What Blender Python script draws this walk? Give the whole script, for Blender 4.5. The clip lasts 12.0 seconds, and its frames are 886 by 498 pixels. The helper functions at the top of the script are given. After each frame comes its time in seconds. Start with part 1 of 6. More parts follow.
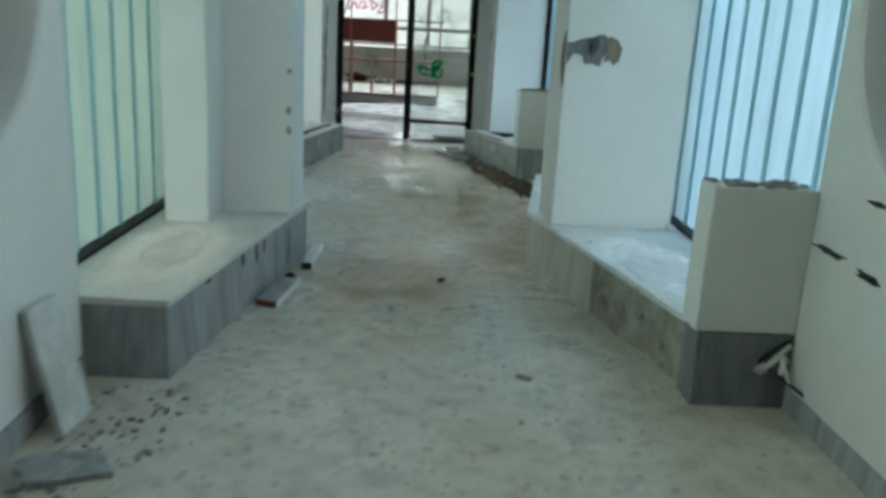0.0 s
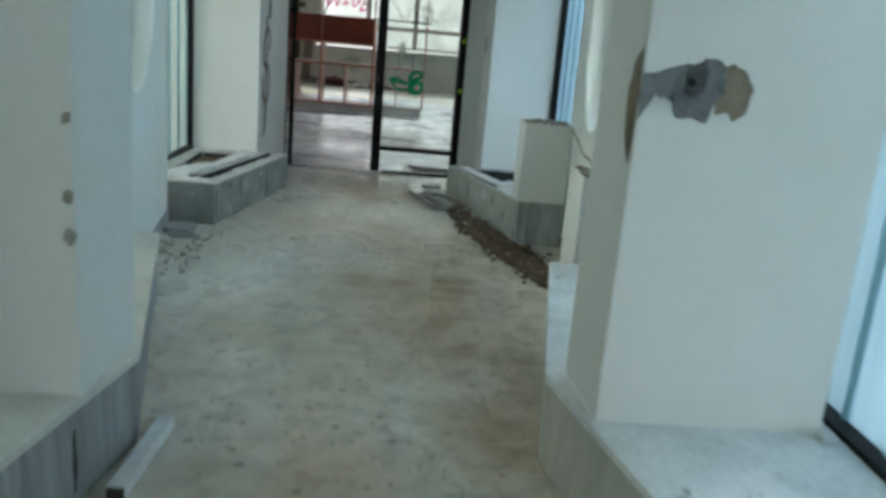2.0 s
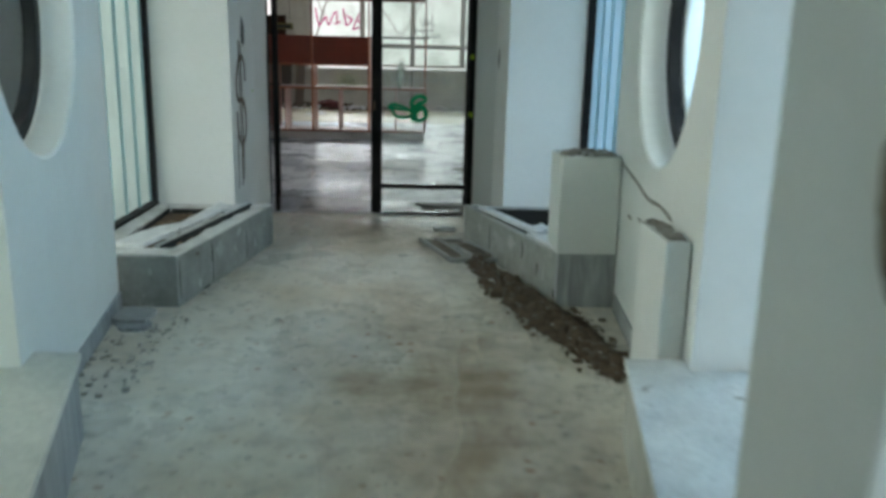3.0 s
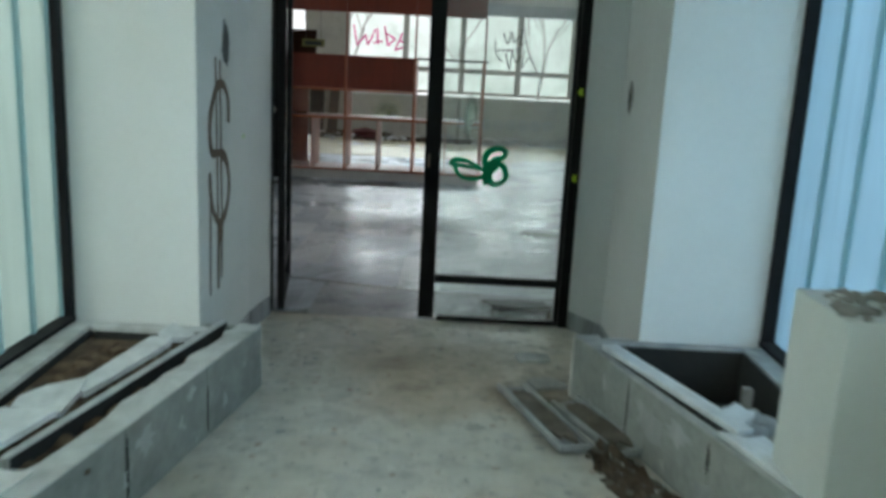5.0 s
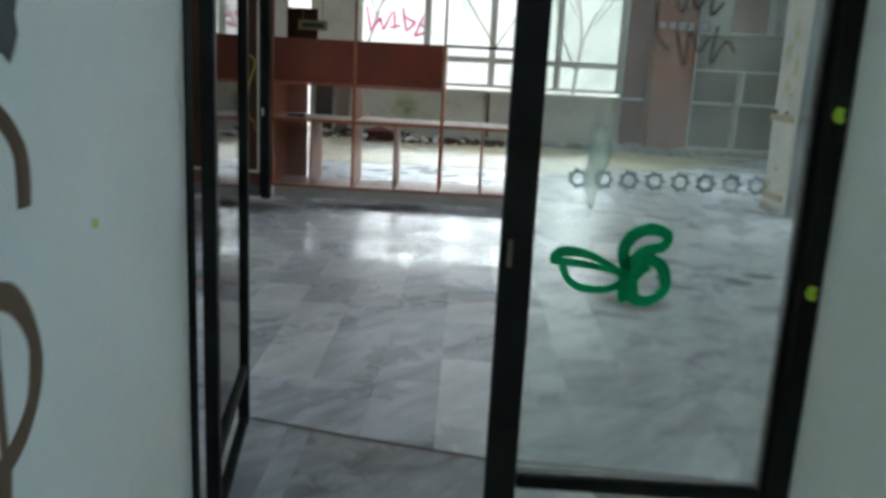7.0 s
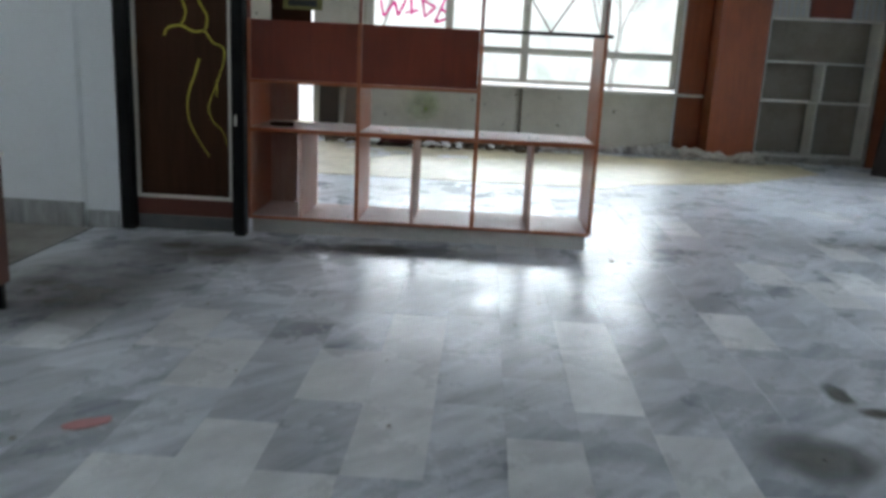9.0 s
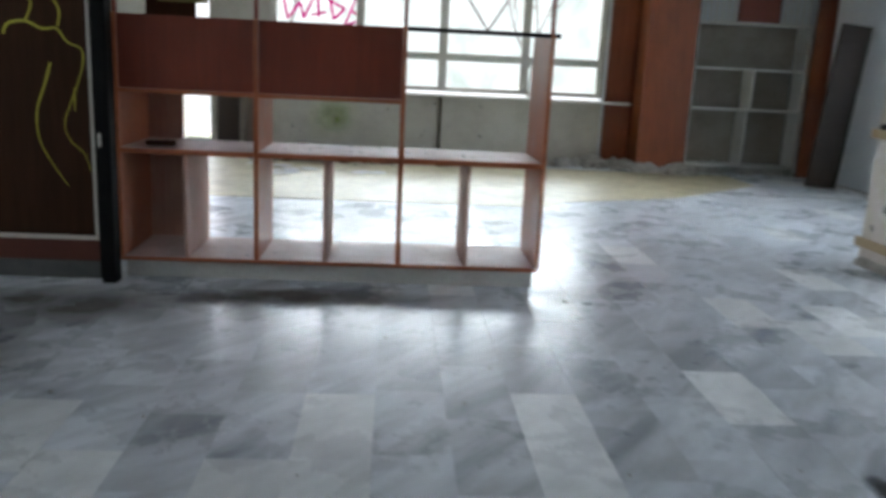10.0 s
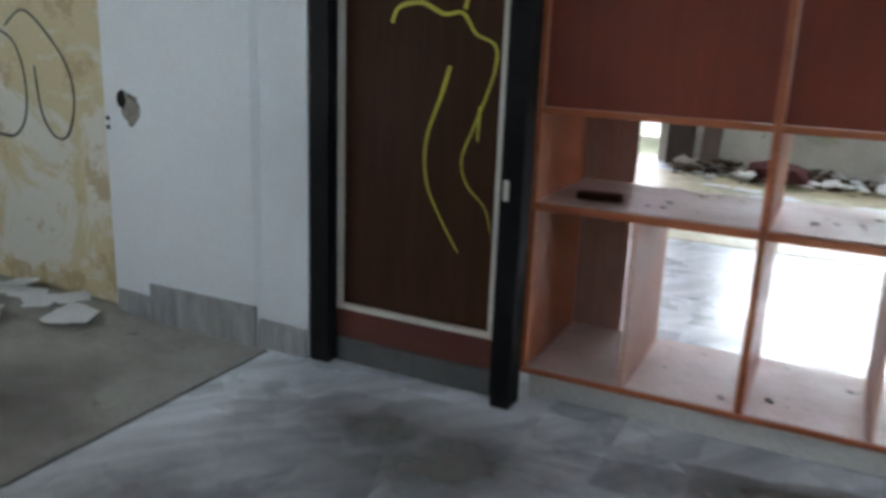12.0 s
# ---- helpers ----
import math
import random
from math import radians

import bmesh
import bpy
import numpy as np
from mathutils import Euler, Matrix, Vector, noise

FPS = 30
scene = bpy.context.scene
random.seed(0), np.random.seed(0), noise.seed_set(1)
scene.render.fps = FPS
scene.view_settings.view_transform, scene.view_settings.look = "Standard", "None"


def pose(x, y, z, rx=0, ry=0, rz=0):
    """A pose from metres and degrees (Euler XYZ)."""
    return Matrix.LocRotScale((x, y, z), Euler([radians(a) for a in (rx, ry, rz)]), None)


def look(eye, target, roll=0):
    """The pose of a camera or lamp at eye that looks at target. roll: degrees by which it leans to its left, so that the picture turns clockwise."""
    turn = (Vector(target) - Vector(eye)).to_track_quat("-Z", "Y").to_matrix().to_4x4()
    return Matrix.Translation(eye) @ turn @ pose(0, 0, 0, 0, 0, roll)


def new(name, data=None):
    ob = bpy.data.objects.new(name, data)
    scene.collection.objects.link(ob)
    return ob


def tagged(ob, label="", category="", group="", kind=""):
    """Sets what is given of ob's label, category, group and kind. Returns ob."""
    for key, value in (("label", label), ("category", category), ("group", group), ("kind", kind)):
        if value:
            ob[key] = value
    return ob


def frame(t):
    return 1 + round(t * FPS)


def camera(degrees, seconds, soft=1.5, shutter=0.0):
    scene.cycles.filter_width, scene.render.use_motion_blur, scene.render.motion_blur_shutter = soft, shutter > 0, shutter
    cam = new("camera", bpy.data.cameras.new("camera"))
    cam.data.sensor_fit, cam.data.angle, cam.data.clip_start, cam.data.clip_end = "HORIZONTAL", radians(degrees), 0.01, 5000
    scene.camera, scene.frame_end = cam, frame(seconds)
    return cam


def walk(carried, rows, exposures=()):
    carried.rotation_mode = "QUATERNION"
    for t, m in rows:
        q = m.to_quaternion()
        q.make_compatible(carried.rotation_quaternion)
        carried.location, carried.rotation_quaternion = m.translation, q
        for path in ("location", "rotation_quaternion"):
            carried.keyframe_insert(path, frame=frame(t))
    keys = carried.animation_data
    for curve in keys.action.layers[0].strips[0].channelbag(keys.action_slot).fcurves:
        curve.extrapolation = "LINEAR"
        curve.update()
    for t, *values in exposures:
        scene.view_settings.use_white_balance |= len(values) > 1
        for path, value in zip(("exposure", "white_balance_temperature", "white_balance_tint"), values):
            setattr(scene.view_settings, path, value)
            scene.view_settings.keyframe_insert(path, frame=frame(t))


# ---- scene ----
cam = camera(57.0, 12.0, soft=3.5, shutter=0.6)
PATH = [
    (0, (0.02, -0.074, 1.396), (0.083, 1.86, 0.891), 3.25),
    (0.5, (0.137, 0.52, 1.416), (0.216, 2.449, 0.894), 3.17),
    (1, (0.138, 1.111, 1.435), (0.233, 3.041, 0.92), 5.34),
    (1.5, (0.179, 1.761, 1.431), (0.275, 3.692, 0.918), 5.28),
    (2, (0.192, 2.384, 1.45), (0.283, 4.318, 0.948), 4.88),
    (2.5, (0.19, 3.0, 1.463), (0.274, 4.938, 0.978), 1.44),
    (4.5, (-0.08, 5.557, 1.498), (-0.071, 7.506, 1.052), 2.7),
    (5, (-0.094, 6.173, 1.494), (-0.103, 8.128, 1.071), 2.9),
    (5.5, (-0.181, 6.864, 1.495), (-0.178, 8.821, 1.085), 3.12),
    (6, (-0.257, 7.429, 1.481), (-0.242, 9.388, 1.075), 3.1),
    (6.5, (-0.29, 8.123, 1.496), (-0.327, 10.076, 1.069), 3.61),
    (7, (-0.368, 8.708, 1.514), (-0.41, 10.656, 1.062), 2.96),
    (9, (-0.6, 10.942, 1.496), (-0.677, 12.884, 1.022), 2.8),
    (9.5, (-0.641, 11.486, 1.46), (-0.419, 13.425, 1.021), 3.47),
    (10, (-0.699, 12.021, 1.457), (-0.565, 13.967, 1.011), 2.78),
    (10.5, (-0.8, 12.589, 1.472), (-0.82, 14.535, 1.014), 3.1),
    (11, (-0.815, 13.202, 1.474), (-1.167, 15.113, 0.999), 2.42),
    (11.5, (-1.034, 13.746, 1.466), (-1.722, 15.558, 0.97), 2.84),
    (12, (-1.342, 14.252, 1.478), (-2.185, 15.99, 0.961), 2.22),
]
walk(cam, [(t, look(eye, target, roll)) for t, eye, target, roll in PATH],
     exposures=[(0, 0.05, 6500, 10), (1.2, 0.03, 6550, 11), (2.5, 0.0, 6750, 14), (4.5, 0.03, 6520, 11), (6.0, 0.03, 6480, 7), (6.5, 0.15, 6480, 7), (7.0, 0.35, 6480, 10),
                (8.8, 0.35, 6350, 13), (10.5, 0.33, 6350, 13), (11.4, 0.33, 6350, 14), (12, 0.92, 6350, 15)])

# ---- daylight: bright overcast sky ----
world = bpy.data.worlds.new("overcast_sky")
scene.world = world
world.use_nodes = True
wn, wl = world.node_tree.nodes, world.node_tree.links
sky = wn.new("ShaderNodeTexSky")
sky.sky_type, sky.sun_disc = "NISHITA", False
sky.sun_elevation, sky.sun_rotation = radians(48), radians(20)
wl.new(sky.outputs["Color"], wn["Background"].inputs["Color"])
wn["Background"].inputs["Strength"].default_value = 0.12
sun = new("sun", bpy.data.lights.new("sun", "SUN"))
sun.data.energy, sun.data.angle, sun.data.color = 0.8, radians(12), (1.0, 0.96, 0.9)
sun.matrix_basis = look((0, 60, 60), (0, 20, 0))
SKY_LEFT, SKY_RIGHT, SKY_ROOM, SKY_SIDE = 6.8, 7.0, 16.0, 7.5


# ---- materials ----
def shader(name):
    m = bpy.data.materials.new(name)
    m.use_nodes = True
    nt = m.node_tree
    return m, nt, nt.nodes["Principled BSDF"]


def noise_tex(nt, scale, detail=6, rough=0.6, coord=None):
    n = nt.nodes.new("ShaderNodeTexNoise")
    n.inputs["Scale"].default_value, n.inputs["Detail"].default_value = scale, detail
    n.inputs["Roughness"].default_value = rough
    if coord:
        nt.links.new(coord, n.inputs["Vector"])
    return n


def ramp(nt, src, stops):
    r = nt.nodes.new("ShaderNodeValToRGB")
    while len(r.color_ramp.elements) < len(stops):
        r.color_ramp.elements.new(0.5)
    for e, (p, c) in zip(r.color_ramp.elements, stops):
        e.position, e.color = p, (*c, 1) if len(c) == 3 else c
    nt.links.new(src, r.inputs[0])
    return r


def mix(nt, fac, a, b, how="MIX"):
    n = nt.nodes.new("ShaderNodeMix")
    n.data_type, n.blend_type = "RGBA", how
    for sock, v in ((n.inputs[0], fac), (n.inputs[6], a), (n.inputs[7], b)):
        if hasattr(v, "links"):
            nt.links.new(v, sock)
        else:
            sock.default_value = v if isinstance(v, (int, float)) else (*v, 1)
    return n.outputs[2]


def bump(nt, bsdf, height, strength, distance=0.01):
    b = nt.nodes.new("ShaderNodeBump")
    b.inputs["Strength"].default_value, b.inputs["Distance"].default_value = strength, distance
    nt.links.new(height, b.inputs["Height"])
    nt.links.new(b.outputs[0], bsdf.inputs["Normal"])


def world_pos(nt):
    return nt.nodes.new("ShaderNodeNewGeometry").outputs["Position"]


def surface(name, base, stain, rough=0.7, big=1.3, fine=40, amount=0.5, relief=0.25, metal=0.0, spots=None, spread=0.1, grain=0.1):
    """Painted or raw surface: broad stains, fine grain, optional small dark spots."""
    m, nt, b = shader(name)
    p = world_pos(nt)
    n1, n2 = noise_tex(nt, big, 8, 0.65, p), noise_tex(nt, fine, 4, 0.6, p)
    f1 = ramp(nt, n1.outputs[0], [(0.5 - spread, (0, 0, 0)), (0.5 + spread * 2, (amount,) * 3)])
    col = mix(nt, f1.outputs[0], base, stain)
    f2 = ramp(nt, n2.outputs[0], [(0.3, (1 - grain * 1.4,) * 3), (0.7, (1 + grain * 0.6,) * 3)])
    col = mix(nt, 1.0, col, f2.outputs[0], "MULTIPLY")
    if spots:
        n3 = noise_tex(nt, spots[0], 3, 0.5, p)
        f3 = ramp(nt, n3.outputs[0], [(spots[1], (0, 0, 0)), (spots[1] + 0.05, (1, 1, 1))])
        col = mix(nt, f3.outputs[0], col, spots[2])
    nt.links.new(col, b.inputs["Base Color"])
    fr = ramp(nt, n1.outputs[0], [(0.3, (max(rough - 0.12, 0.02),) * 3), (0.7, (min(rough + 0.12, 1),) * 3)])
    nt.links.new(fr.outputs[0], b.inputs["Roughness"])
    b.inputs["Metallic"].default_value = metal
    if relief:
        bump(nt, b, n2.outputs[0], relief, 0.004)
    return m


PLASTER = surface("painted_plaster", (0.72, 0.72, 0.69), (0.61, 0.60, 0.55), 0.6, 0.9, 26, 0.5, 0.0, spots=(7, 0.80, (0.5, 0.48, 0.42)), grain=0.015)
ROOM_PLASTER = surface("white_room_plaster", (0.68, 0.71, 0.74), (0.58, 0.60, 0.61), 0.6, 0.9, 26, 0.5, 0.0, spots=(7, 0.80, (0.5, 0.48, 0.42)), grain=0.015)
CEILING = surface("ceiling_paint", (0.74, 0.74, 0.72), (0.62, 0.60, 0.55), 0.8, 0.7, 40, 0.4, 0.2)
CEILING_GREY = surface("grey_dirty_ceiling", (0.72, 0.72, 0.70), (0.58, 0.57, 0.53), 0.8, 0.7, 40, 0.5, 0.2)
CONCRETE = surface("rough_concrete", (0.30, 0.28, 0.25), (0.15, 0.14, 0.12), 0.9, 6, 35, 0.8, 0.9)
MORTAR = surface("broken_mortar", (0.36, 0.33, 0.29), (0.16, 0.14, 0.12), 0.95, 14, 60, 0.9, 1.0)
BLACK_METAL = surface("black_aluminium", (0.008, 0.008, 0.009), (0.022, 0.021, 0.02), 0.5, 4, 60, 0.6, 0.06)
BLACK_METAL.node_tree.nodes["Principled BSDF"].inputs["Specular IOR Level"].default_value = 0.10
# near-black: paints shade in planter gaps and hollows, colours cracks, stones and cable
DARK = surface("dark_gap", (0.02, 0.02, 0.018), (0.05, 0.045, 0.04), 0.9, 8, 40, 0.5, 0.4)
SOIL = surface("dry_soil", (0.10, 0.062, 0.038), (0.36, 0.25, 0.155), 1.0, 11, 70, 0.8, 1.0)
DIRT = surface("damp_dirt", (0.075, 0.05, 0.032), (0.24, 0.17, 0.11), 0.95, 16, 80, 0.7, 1.0)
DIRT_PALE = surface("dusty_dirt", (0.15, 0.12, 0.09), (0.30, 0.26, 0.21), 0.95, 9, 60, 0.8, 0.9)
RUBBLE = surface("plaster_rubble", (0.55, 0.52, 0.48), (0.30, 0.27, 0.24), 0.95, 9, 50, 0.8, 0.9)
WHITE_PAINT = surface("white_paint", (0.74, 0.73, 0.69), (0.55, 0.52, 0.46), 0.5, 3, 50, 0.5, 0.12, spots=(16, 0.72, (0.35, 0.30, 0.24)))
PAPER = surface("paper", (0.72, 0.73, 0.74), (0.55, 0.55, 0.56), 0.8, 8, 60, 0.4, 0.2)
CLOTH = surface("red_cloth", (0.10, 0.02, 0.02), (0.05, 0.02, 0.02), 0.95, 9, 200, 0.6, 0.5)
SPRAY_BROWN = surface("brown_spray_paint", (0.10, 0.055, 0.03), (0.16, 0.10, 0.06), 0.6, 12, 90, 0.7, 0.1)
SPRAY_YELLOW = surface("yellow_spray_paint", (0.55, 0.50, 0.04), (0.38, 0.34, 0.04), 0.5, 14, 90, 0.7, 0.1)
SIGN_OLIVE = surface("olive_sign_paint", (0.20, 0.18, 0.05), (0.12, 0.11, 0.04), 0.6, 14, 60, 0.6, 0.1)
SPRAY_LIME = surface("lime_spray_paint", (0.40, 0.62, 0.03), (0.30, 0.50, 0.05), 0.5, 14, 90, 0.7, 0.1)
SPRAY_BLACK = surface("black_spray_paint", (0.02, 0.02, 0.022), (0.06, 0.06, 0.06), 0.6, 14, 90, 0.6, 0.1)
PALE_FILM = surface("pale_sticker", (0.36, 0.41, 0.41), (0.28, 0.33, 0.33), 0.5, 20, 80, 0.6, 0.1)
OCHRE = surface("ochre_paint", (0.46, 0.42, 0.16), (0.60, 0.57, 0.36), 0.8, 9, 60, 0.8, 0.3)
BAND_WOOD = surface("raw_batten", (0.50, 0.38, 0.22), (0.36, 0.26, 0.15), 0.75, 7, 60, 0.6, 0.3)
BROWN_BOARD = surface("dark_brown_board", (0.032, 0.019, 0.013), (0.058, 0.036, 0.024), 0.5, 5, 80, 0.6, 0.15)
GREY_PAINT = surface("grey_blue_paint", (0.17, 0.185, 0.195), (0.25, 0.26, 0.26), 0.6, 2.2, 50, 0.5, 0.2)
GREY_DARK = surface("dark_grey_paint", (0.07, 0.075, 0.075), (0.13, 0.13, 0.12), 0.7, 9, 60, 0.7, 0.2)
PINK_PLASTIC = surface("pink_paper", (0.55, 0.25, 0.24), (0.62, 0.35, 0.32), 0.7, 12, 60, 0.5, 0.1)
FIELD = surface("outside_ground", (0.10, 0.12, 0.06), (0.16, 0.15, 0.11), 0.95, 0.3, 6, 0.7, 0.3)
PIPE = surface("rusty_pipe", (0.13, 0.10, 0.08), (0.22, 0.14, 0.08), 0.7, 9, 60, 0.6, 0.3)
CABLE_WHITE = surface("white_cable", (0.65, 0.65, 0.6), (0.5, 0.5, 0.45), 0.5, 9, 60, 0.4, 0.05)


def marble(name, light, dark, vein, rough=0.3, scale=2.2, stretch=(1, 0.35, 1), each=0.0, dirt=0.35):
    """Veined marble; each: how much the pieces differ."""
    m, nt, b = shader(name)
    p = world_pos(nt)
    mp = nt.nodes.new("ShaderNodeMapping")
    mp.vector_type = "TEXTURE"
    mp.inputs["Scale"].default_value, mp.inputs["Rotation"].default_value = tuple(1 / k for k in stretch), (0.1, 0.1, -0.7)
    nt.links.new(p, mp.inputs["Vector"])
    v = mp.outputs[0]
    if each:
        info = nt.nodes.new("ShaderNodeObjectInfo")
        add = nt.nodes.new("ShaderNodeVectorMath")
        add.operation = "MULTIPLY_ADD"
        comb = nt.nodes.new("ShaderNodeCombineXYZ")
        for k in range(3):
            nt.links.new(info.outputs["Random"], comb.inputs[k])
        nt.links.new(comb.outputs[0], add.inputs[0])
        add.inputs[1].default_value = (37, 23, 11)
        nt.links.new(v, add.inputs[2])
        v = add.outputs[0]
    n1 = noise_tex(nt, scale, 9, 0.62, v)
    n1.inputs["Distortion"].default_value = 1.4
    n2 = noise_tex(nt, scale * 4.5, 6, 0.6, v)
    col = ramp(nt, n1.outputs[0], [(0.34, dark), (0.5, vein), (0.63, light)]).outputs[0]
    f2 = ramp(nt, n2.outputs[0], [(0.3, (0.8, 0.8, 0.8)), (0.7, (1.08, 1.08, 1.08))])
    col = mix(nt, 1.0, col, f2.outputs[0], "MULTIPLY")
    if each:
        tone = ramp(nt, info.outputs["Random"], [(0.0, (1 - each,) * 3), (1.0, (1 + each * 0.5,) * 3)])
        col = mix(nt, 1.0, col, tone.outputs[0], "MULTIPLY")
    n3 = noise_tex(nt, 1.7, 8, 0.7, p)
    fd = ramp(nt, n3.outputs[0], [(0.48, (0, 0, 0)), (0.75, (dirt,) * 3)])
    col = mix(nt, fd.outputs[0], col, (0.30, 0.27, 0.22))
    nt.links.new(col, b.inputs["Base Color"])
    fr = ramp(nt, n3.outputs[0], [(0.3, (rough,) * 3), (0.75, (min(rough + 0.3, 1),) * 3)])
    nt.links.new(fr.outputs[0], b.inputs["Roughness"])
    bump(nt, b, n2.outputs[0], 0.05, 0.003)
    return m


MARBLE_GREY = marble("grey_marble_tile", (0.70, 0.735, 0.78), (0.32, 0.35, 0.39), (0.55, 0.585, 0.625), 0.17, 1.5, (1.7, 0.36, 1), 0.14, 0.2)
MARBLE_PALE = marble("pale_marble_tile", (0.84, 0.86, 0.87), (0.72, 0.74, 0.75), (0.80, 0.82, 0.83), 0.17, 1.6, (1, 0.4, 1), 0.1, 0.15)
# darker marble: shadow on the floor at the door put into its colour
MARBLE_DOOR = marble("door_shadow_marble", (0.48, 0.49, 0.50), (0.22, 0.23, 0.24), (0.40, 0.41, 0.42), 0.14, 2.2, (1.5, 0.6, 1), 0.0, 0.5)
MARBLE_LEDGE = marble("grey_marble_ledge", (0.52, 0.53, 0.51), (0.28, 0.29, 0.29), (0.42, 0.43, 0.42), 0.45, 2.2, (1, 1, 0.3), 0.1, 0.45)
MARBLE_FACE = marble("grey_marble_facing", (0.40, 0.41, 0.41), (0.22, 0.23, 0.235), (0.31, 0.32, 0.32), 0.45, 3.4, (2.2, 2.2, 0.22), 0.15, 0.4)
MARBLE_CREAM = marble("pale_cream_facing", (0.62, 0.60, 0.53), (0.46, 0.45, 0.39), (0.56, 0.545, 0.48), 0.45, 2.4, (1.2, 1.2, 0.4), 0.1, 0.35)
MARBLE_DARK = marble("dark_grey_stone_base", (0.24, 0.245, 0.26), (0.12, 0.125, 0.135), (0.18, 0.185, 0.20), 0.5, 3.0, (2.0, 2.0, 0.3), 0.0, 0.3)
MARBLE_RIM = marble("white_marble_slab", (0.68, 0.68, 0.65), (0.46, 0.46, 0.43), (0.62, 0.62, 0.59), 0.4, 3.0, (1, 1, 1), 0.1, 0.35)
MARBLE_DULL = surface("dull_scuffed_marble", (0.38, 0.39, 0.355), (0.25, 0.26, 0.24), 0.6, 3.5, 30, 0.8, 0.15, spots=(9, 0.66, (0.42, 0.42, 0.39)))
MARBLE_GRIM = surface("grimy_scuffed_marble", (0.30, 0.31, 0.285), (0.17, 0.18, 0.165), 0.6, 3.5, 30, 0.9, 0.2, spots=(9, 0.66, (0.42, 0.42, 0.39)))
SLAB_WHITE = marble("white_stone", (0.84, 0.84, 0.83), (0.72, 0.72, 0.71), (0.80, 0.80, 0.79), 0.4, 3.0, (1, 1, 1), 0.05, 0.15)
LEDGE_WHITE = surface("white_dusty_slab", (0.80, 0.82, 0.82), (0.52, 0.54, 0.55), 0.55, 2.6, 40, 0.8, 0.15, spots=(9, 0.68, (0.38, 0.38, 0.37)))
LEDGE_CREAM = surface("cream_dusty_slab", (0.70, 0.68, 0.60), (0.50, 0.50, 0.46), 0.55, 2.2, 40, 0.8, 0.15, spots=(9, 0.70, (0.34, 0.33, 0.30)))
YELLOW_FLOOR = marble("yellow_floor_slab", (0.56, 0.50, 0.33), (0.40, 0.36, 0.22), (0.50, 0.45, 0.29), 0.32, 2.0, (1, 1, 1), 0.0, 0.4)


def terrazzo():
    """Trodden terrazzo: stone chips of several tones, dust and brown stains."""
    m, nt, b = shader("terrazzo_floor")
    p = world_pos(nt)
    warp = noise_tex(nt, 7, 3, 0.5, p)
    wv = nt.nodes.new("ShaderNodeVectorMath")
    wv.operation = "MULTIPLY_ADD"
    wv.inputs[1].default_value = (0.06, 0.06, 0.0)
    nt.links.new(warp.outputs["Color"], wv.inputs[0])
    nt.links.new(p, wv.inputs[2])
    col = (0.66, 0.63, 0.56)
    for scale, lo, hi, a, c, k in ((9, 0.20, 0.42, 0.34, (0.60, 0.59, 0.56), 0.5), (12, 0.20, 0.42, 0.30, (0.26, 0.245, 0.22), 0.4), (17, 0.20, 0.40, 0.30, (0.66, 0.64, 0.59), 0.5), (22, 0.20, 0.34, 0.14, (0.18, 0.18, 0.18), 0.55), (18, 0.24, 0.36, 0.08, (0.36, 0.22, 0.15), 0.8), (14, 0.22, 0.32, 0.07, (0.20, 0.215, 0.23), 0.8)):
        vo = nt.nodes.new("ShaderNodeTexVoronoi")
        vo.inputs["Scale"].default_value = scale
        nt.links.new(wv.outputs[0], vo.inputs["Vector"])
        near = ramp(nt, vo.outputs["Distance"], [(lo, (1, 1, 1)), (hi, (0, 0, 0))])
        pick = nt.nodes.new("ShaderNodeSeparateColor")
        nt.links.new(vo.outputs["Color"], pick.inputs[0])
        some = ramp(nt, pick.outputs[0], [(a, (1, 1, 1)), (a + 0.03, (0, 0, 0))])
        f = mix(nt, 1.0, near.outputs[0], some.outputs[0], "MULTIPLY")
        f = mix(nt, 1.0, f, (k, k, k), "MULTIPLY")
        col = mix(nt, f, col, c)
    n2 = noise_tex(nt, 1.1, 9, 0.7, p)
    dust = ramp(nt, n2.outputs[0], [(0.38, (0, 0, 0)), (0.66, (0.85,) * 3)])
    col = mix(nt, dust.outputs[0], col, (0.49, 0.425, 0.32))
    n4 = noise_tex(nt, 8.5, 5, 0.6, p)
    f4 = ramp(nt, n4.outputs[0], [(0.32, (0.78, 0.78, 0.79)), (0.48, (1.0, 1.0, 1.0)), (0.7, (1.12, 1.12, 1.12))])
    col = mix(nt, 1.0, col, f4.outputs[0], "MULTIPLY")
    nt.links.new(col, b.inputs["Base Color"])
    fr = ramp(nt, n2.outputs[0], [(0.35, (0.20,) * 3), (0.65, (0.42,) * 3)])
    nt.links.new(fr.outputs[0], b.inputs["Roughness"])
    bump(nt, b, n4.outputs[0], 0.08, 0.004)
    return m


TERRAZZO = terrazzo()


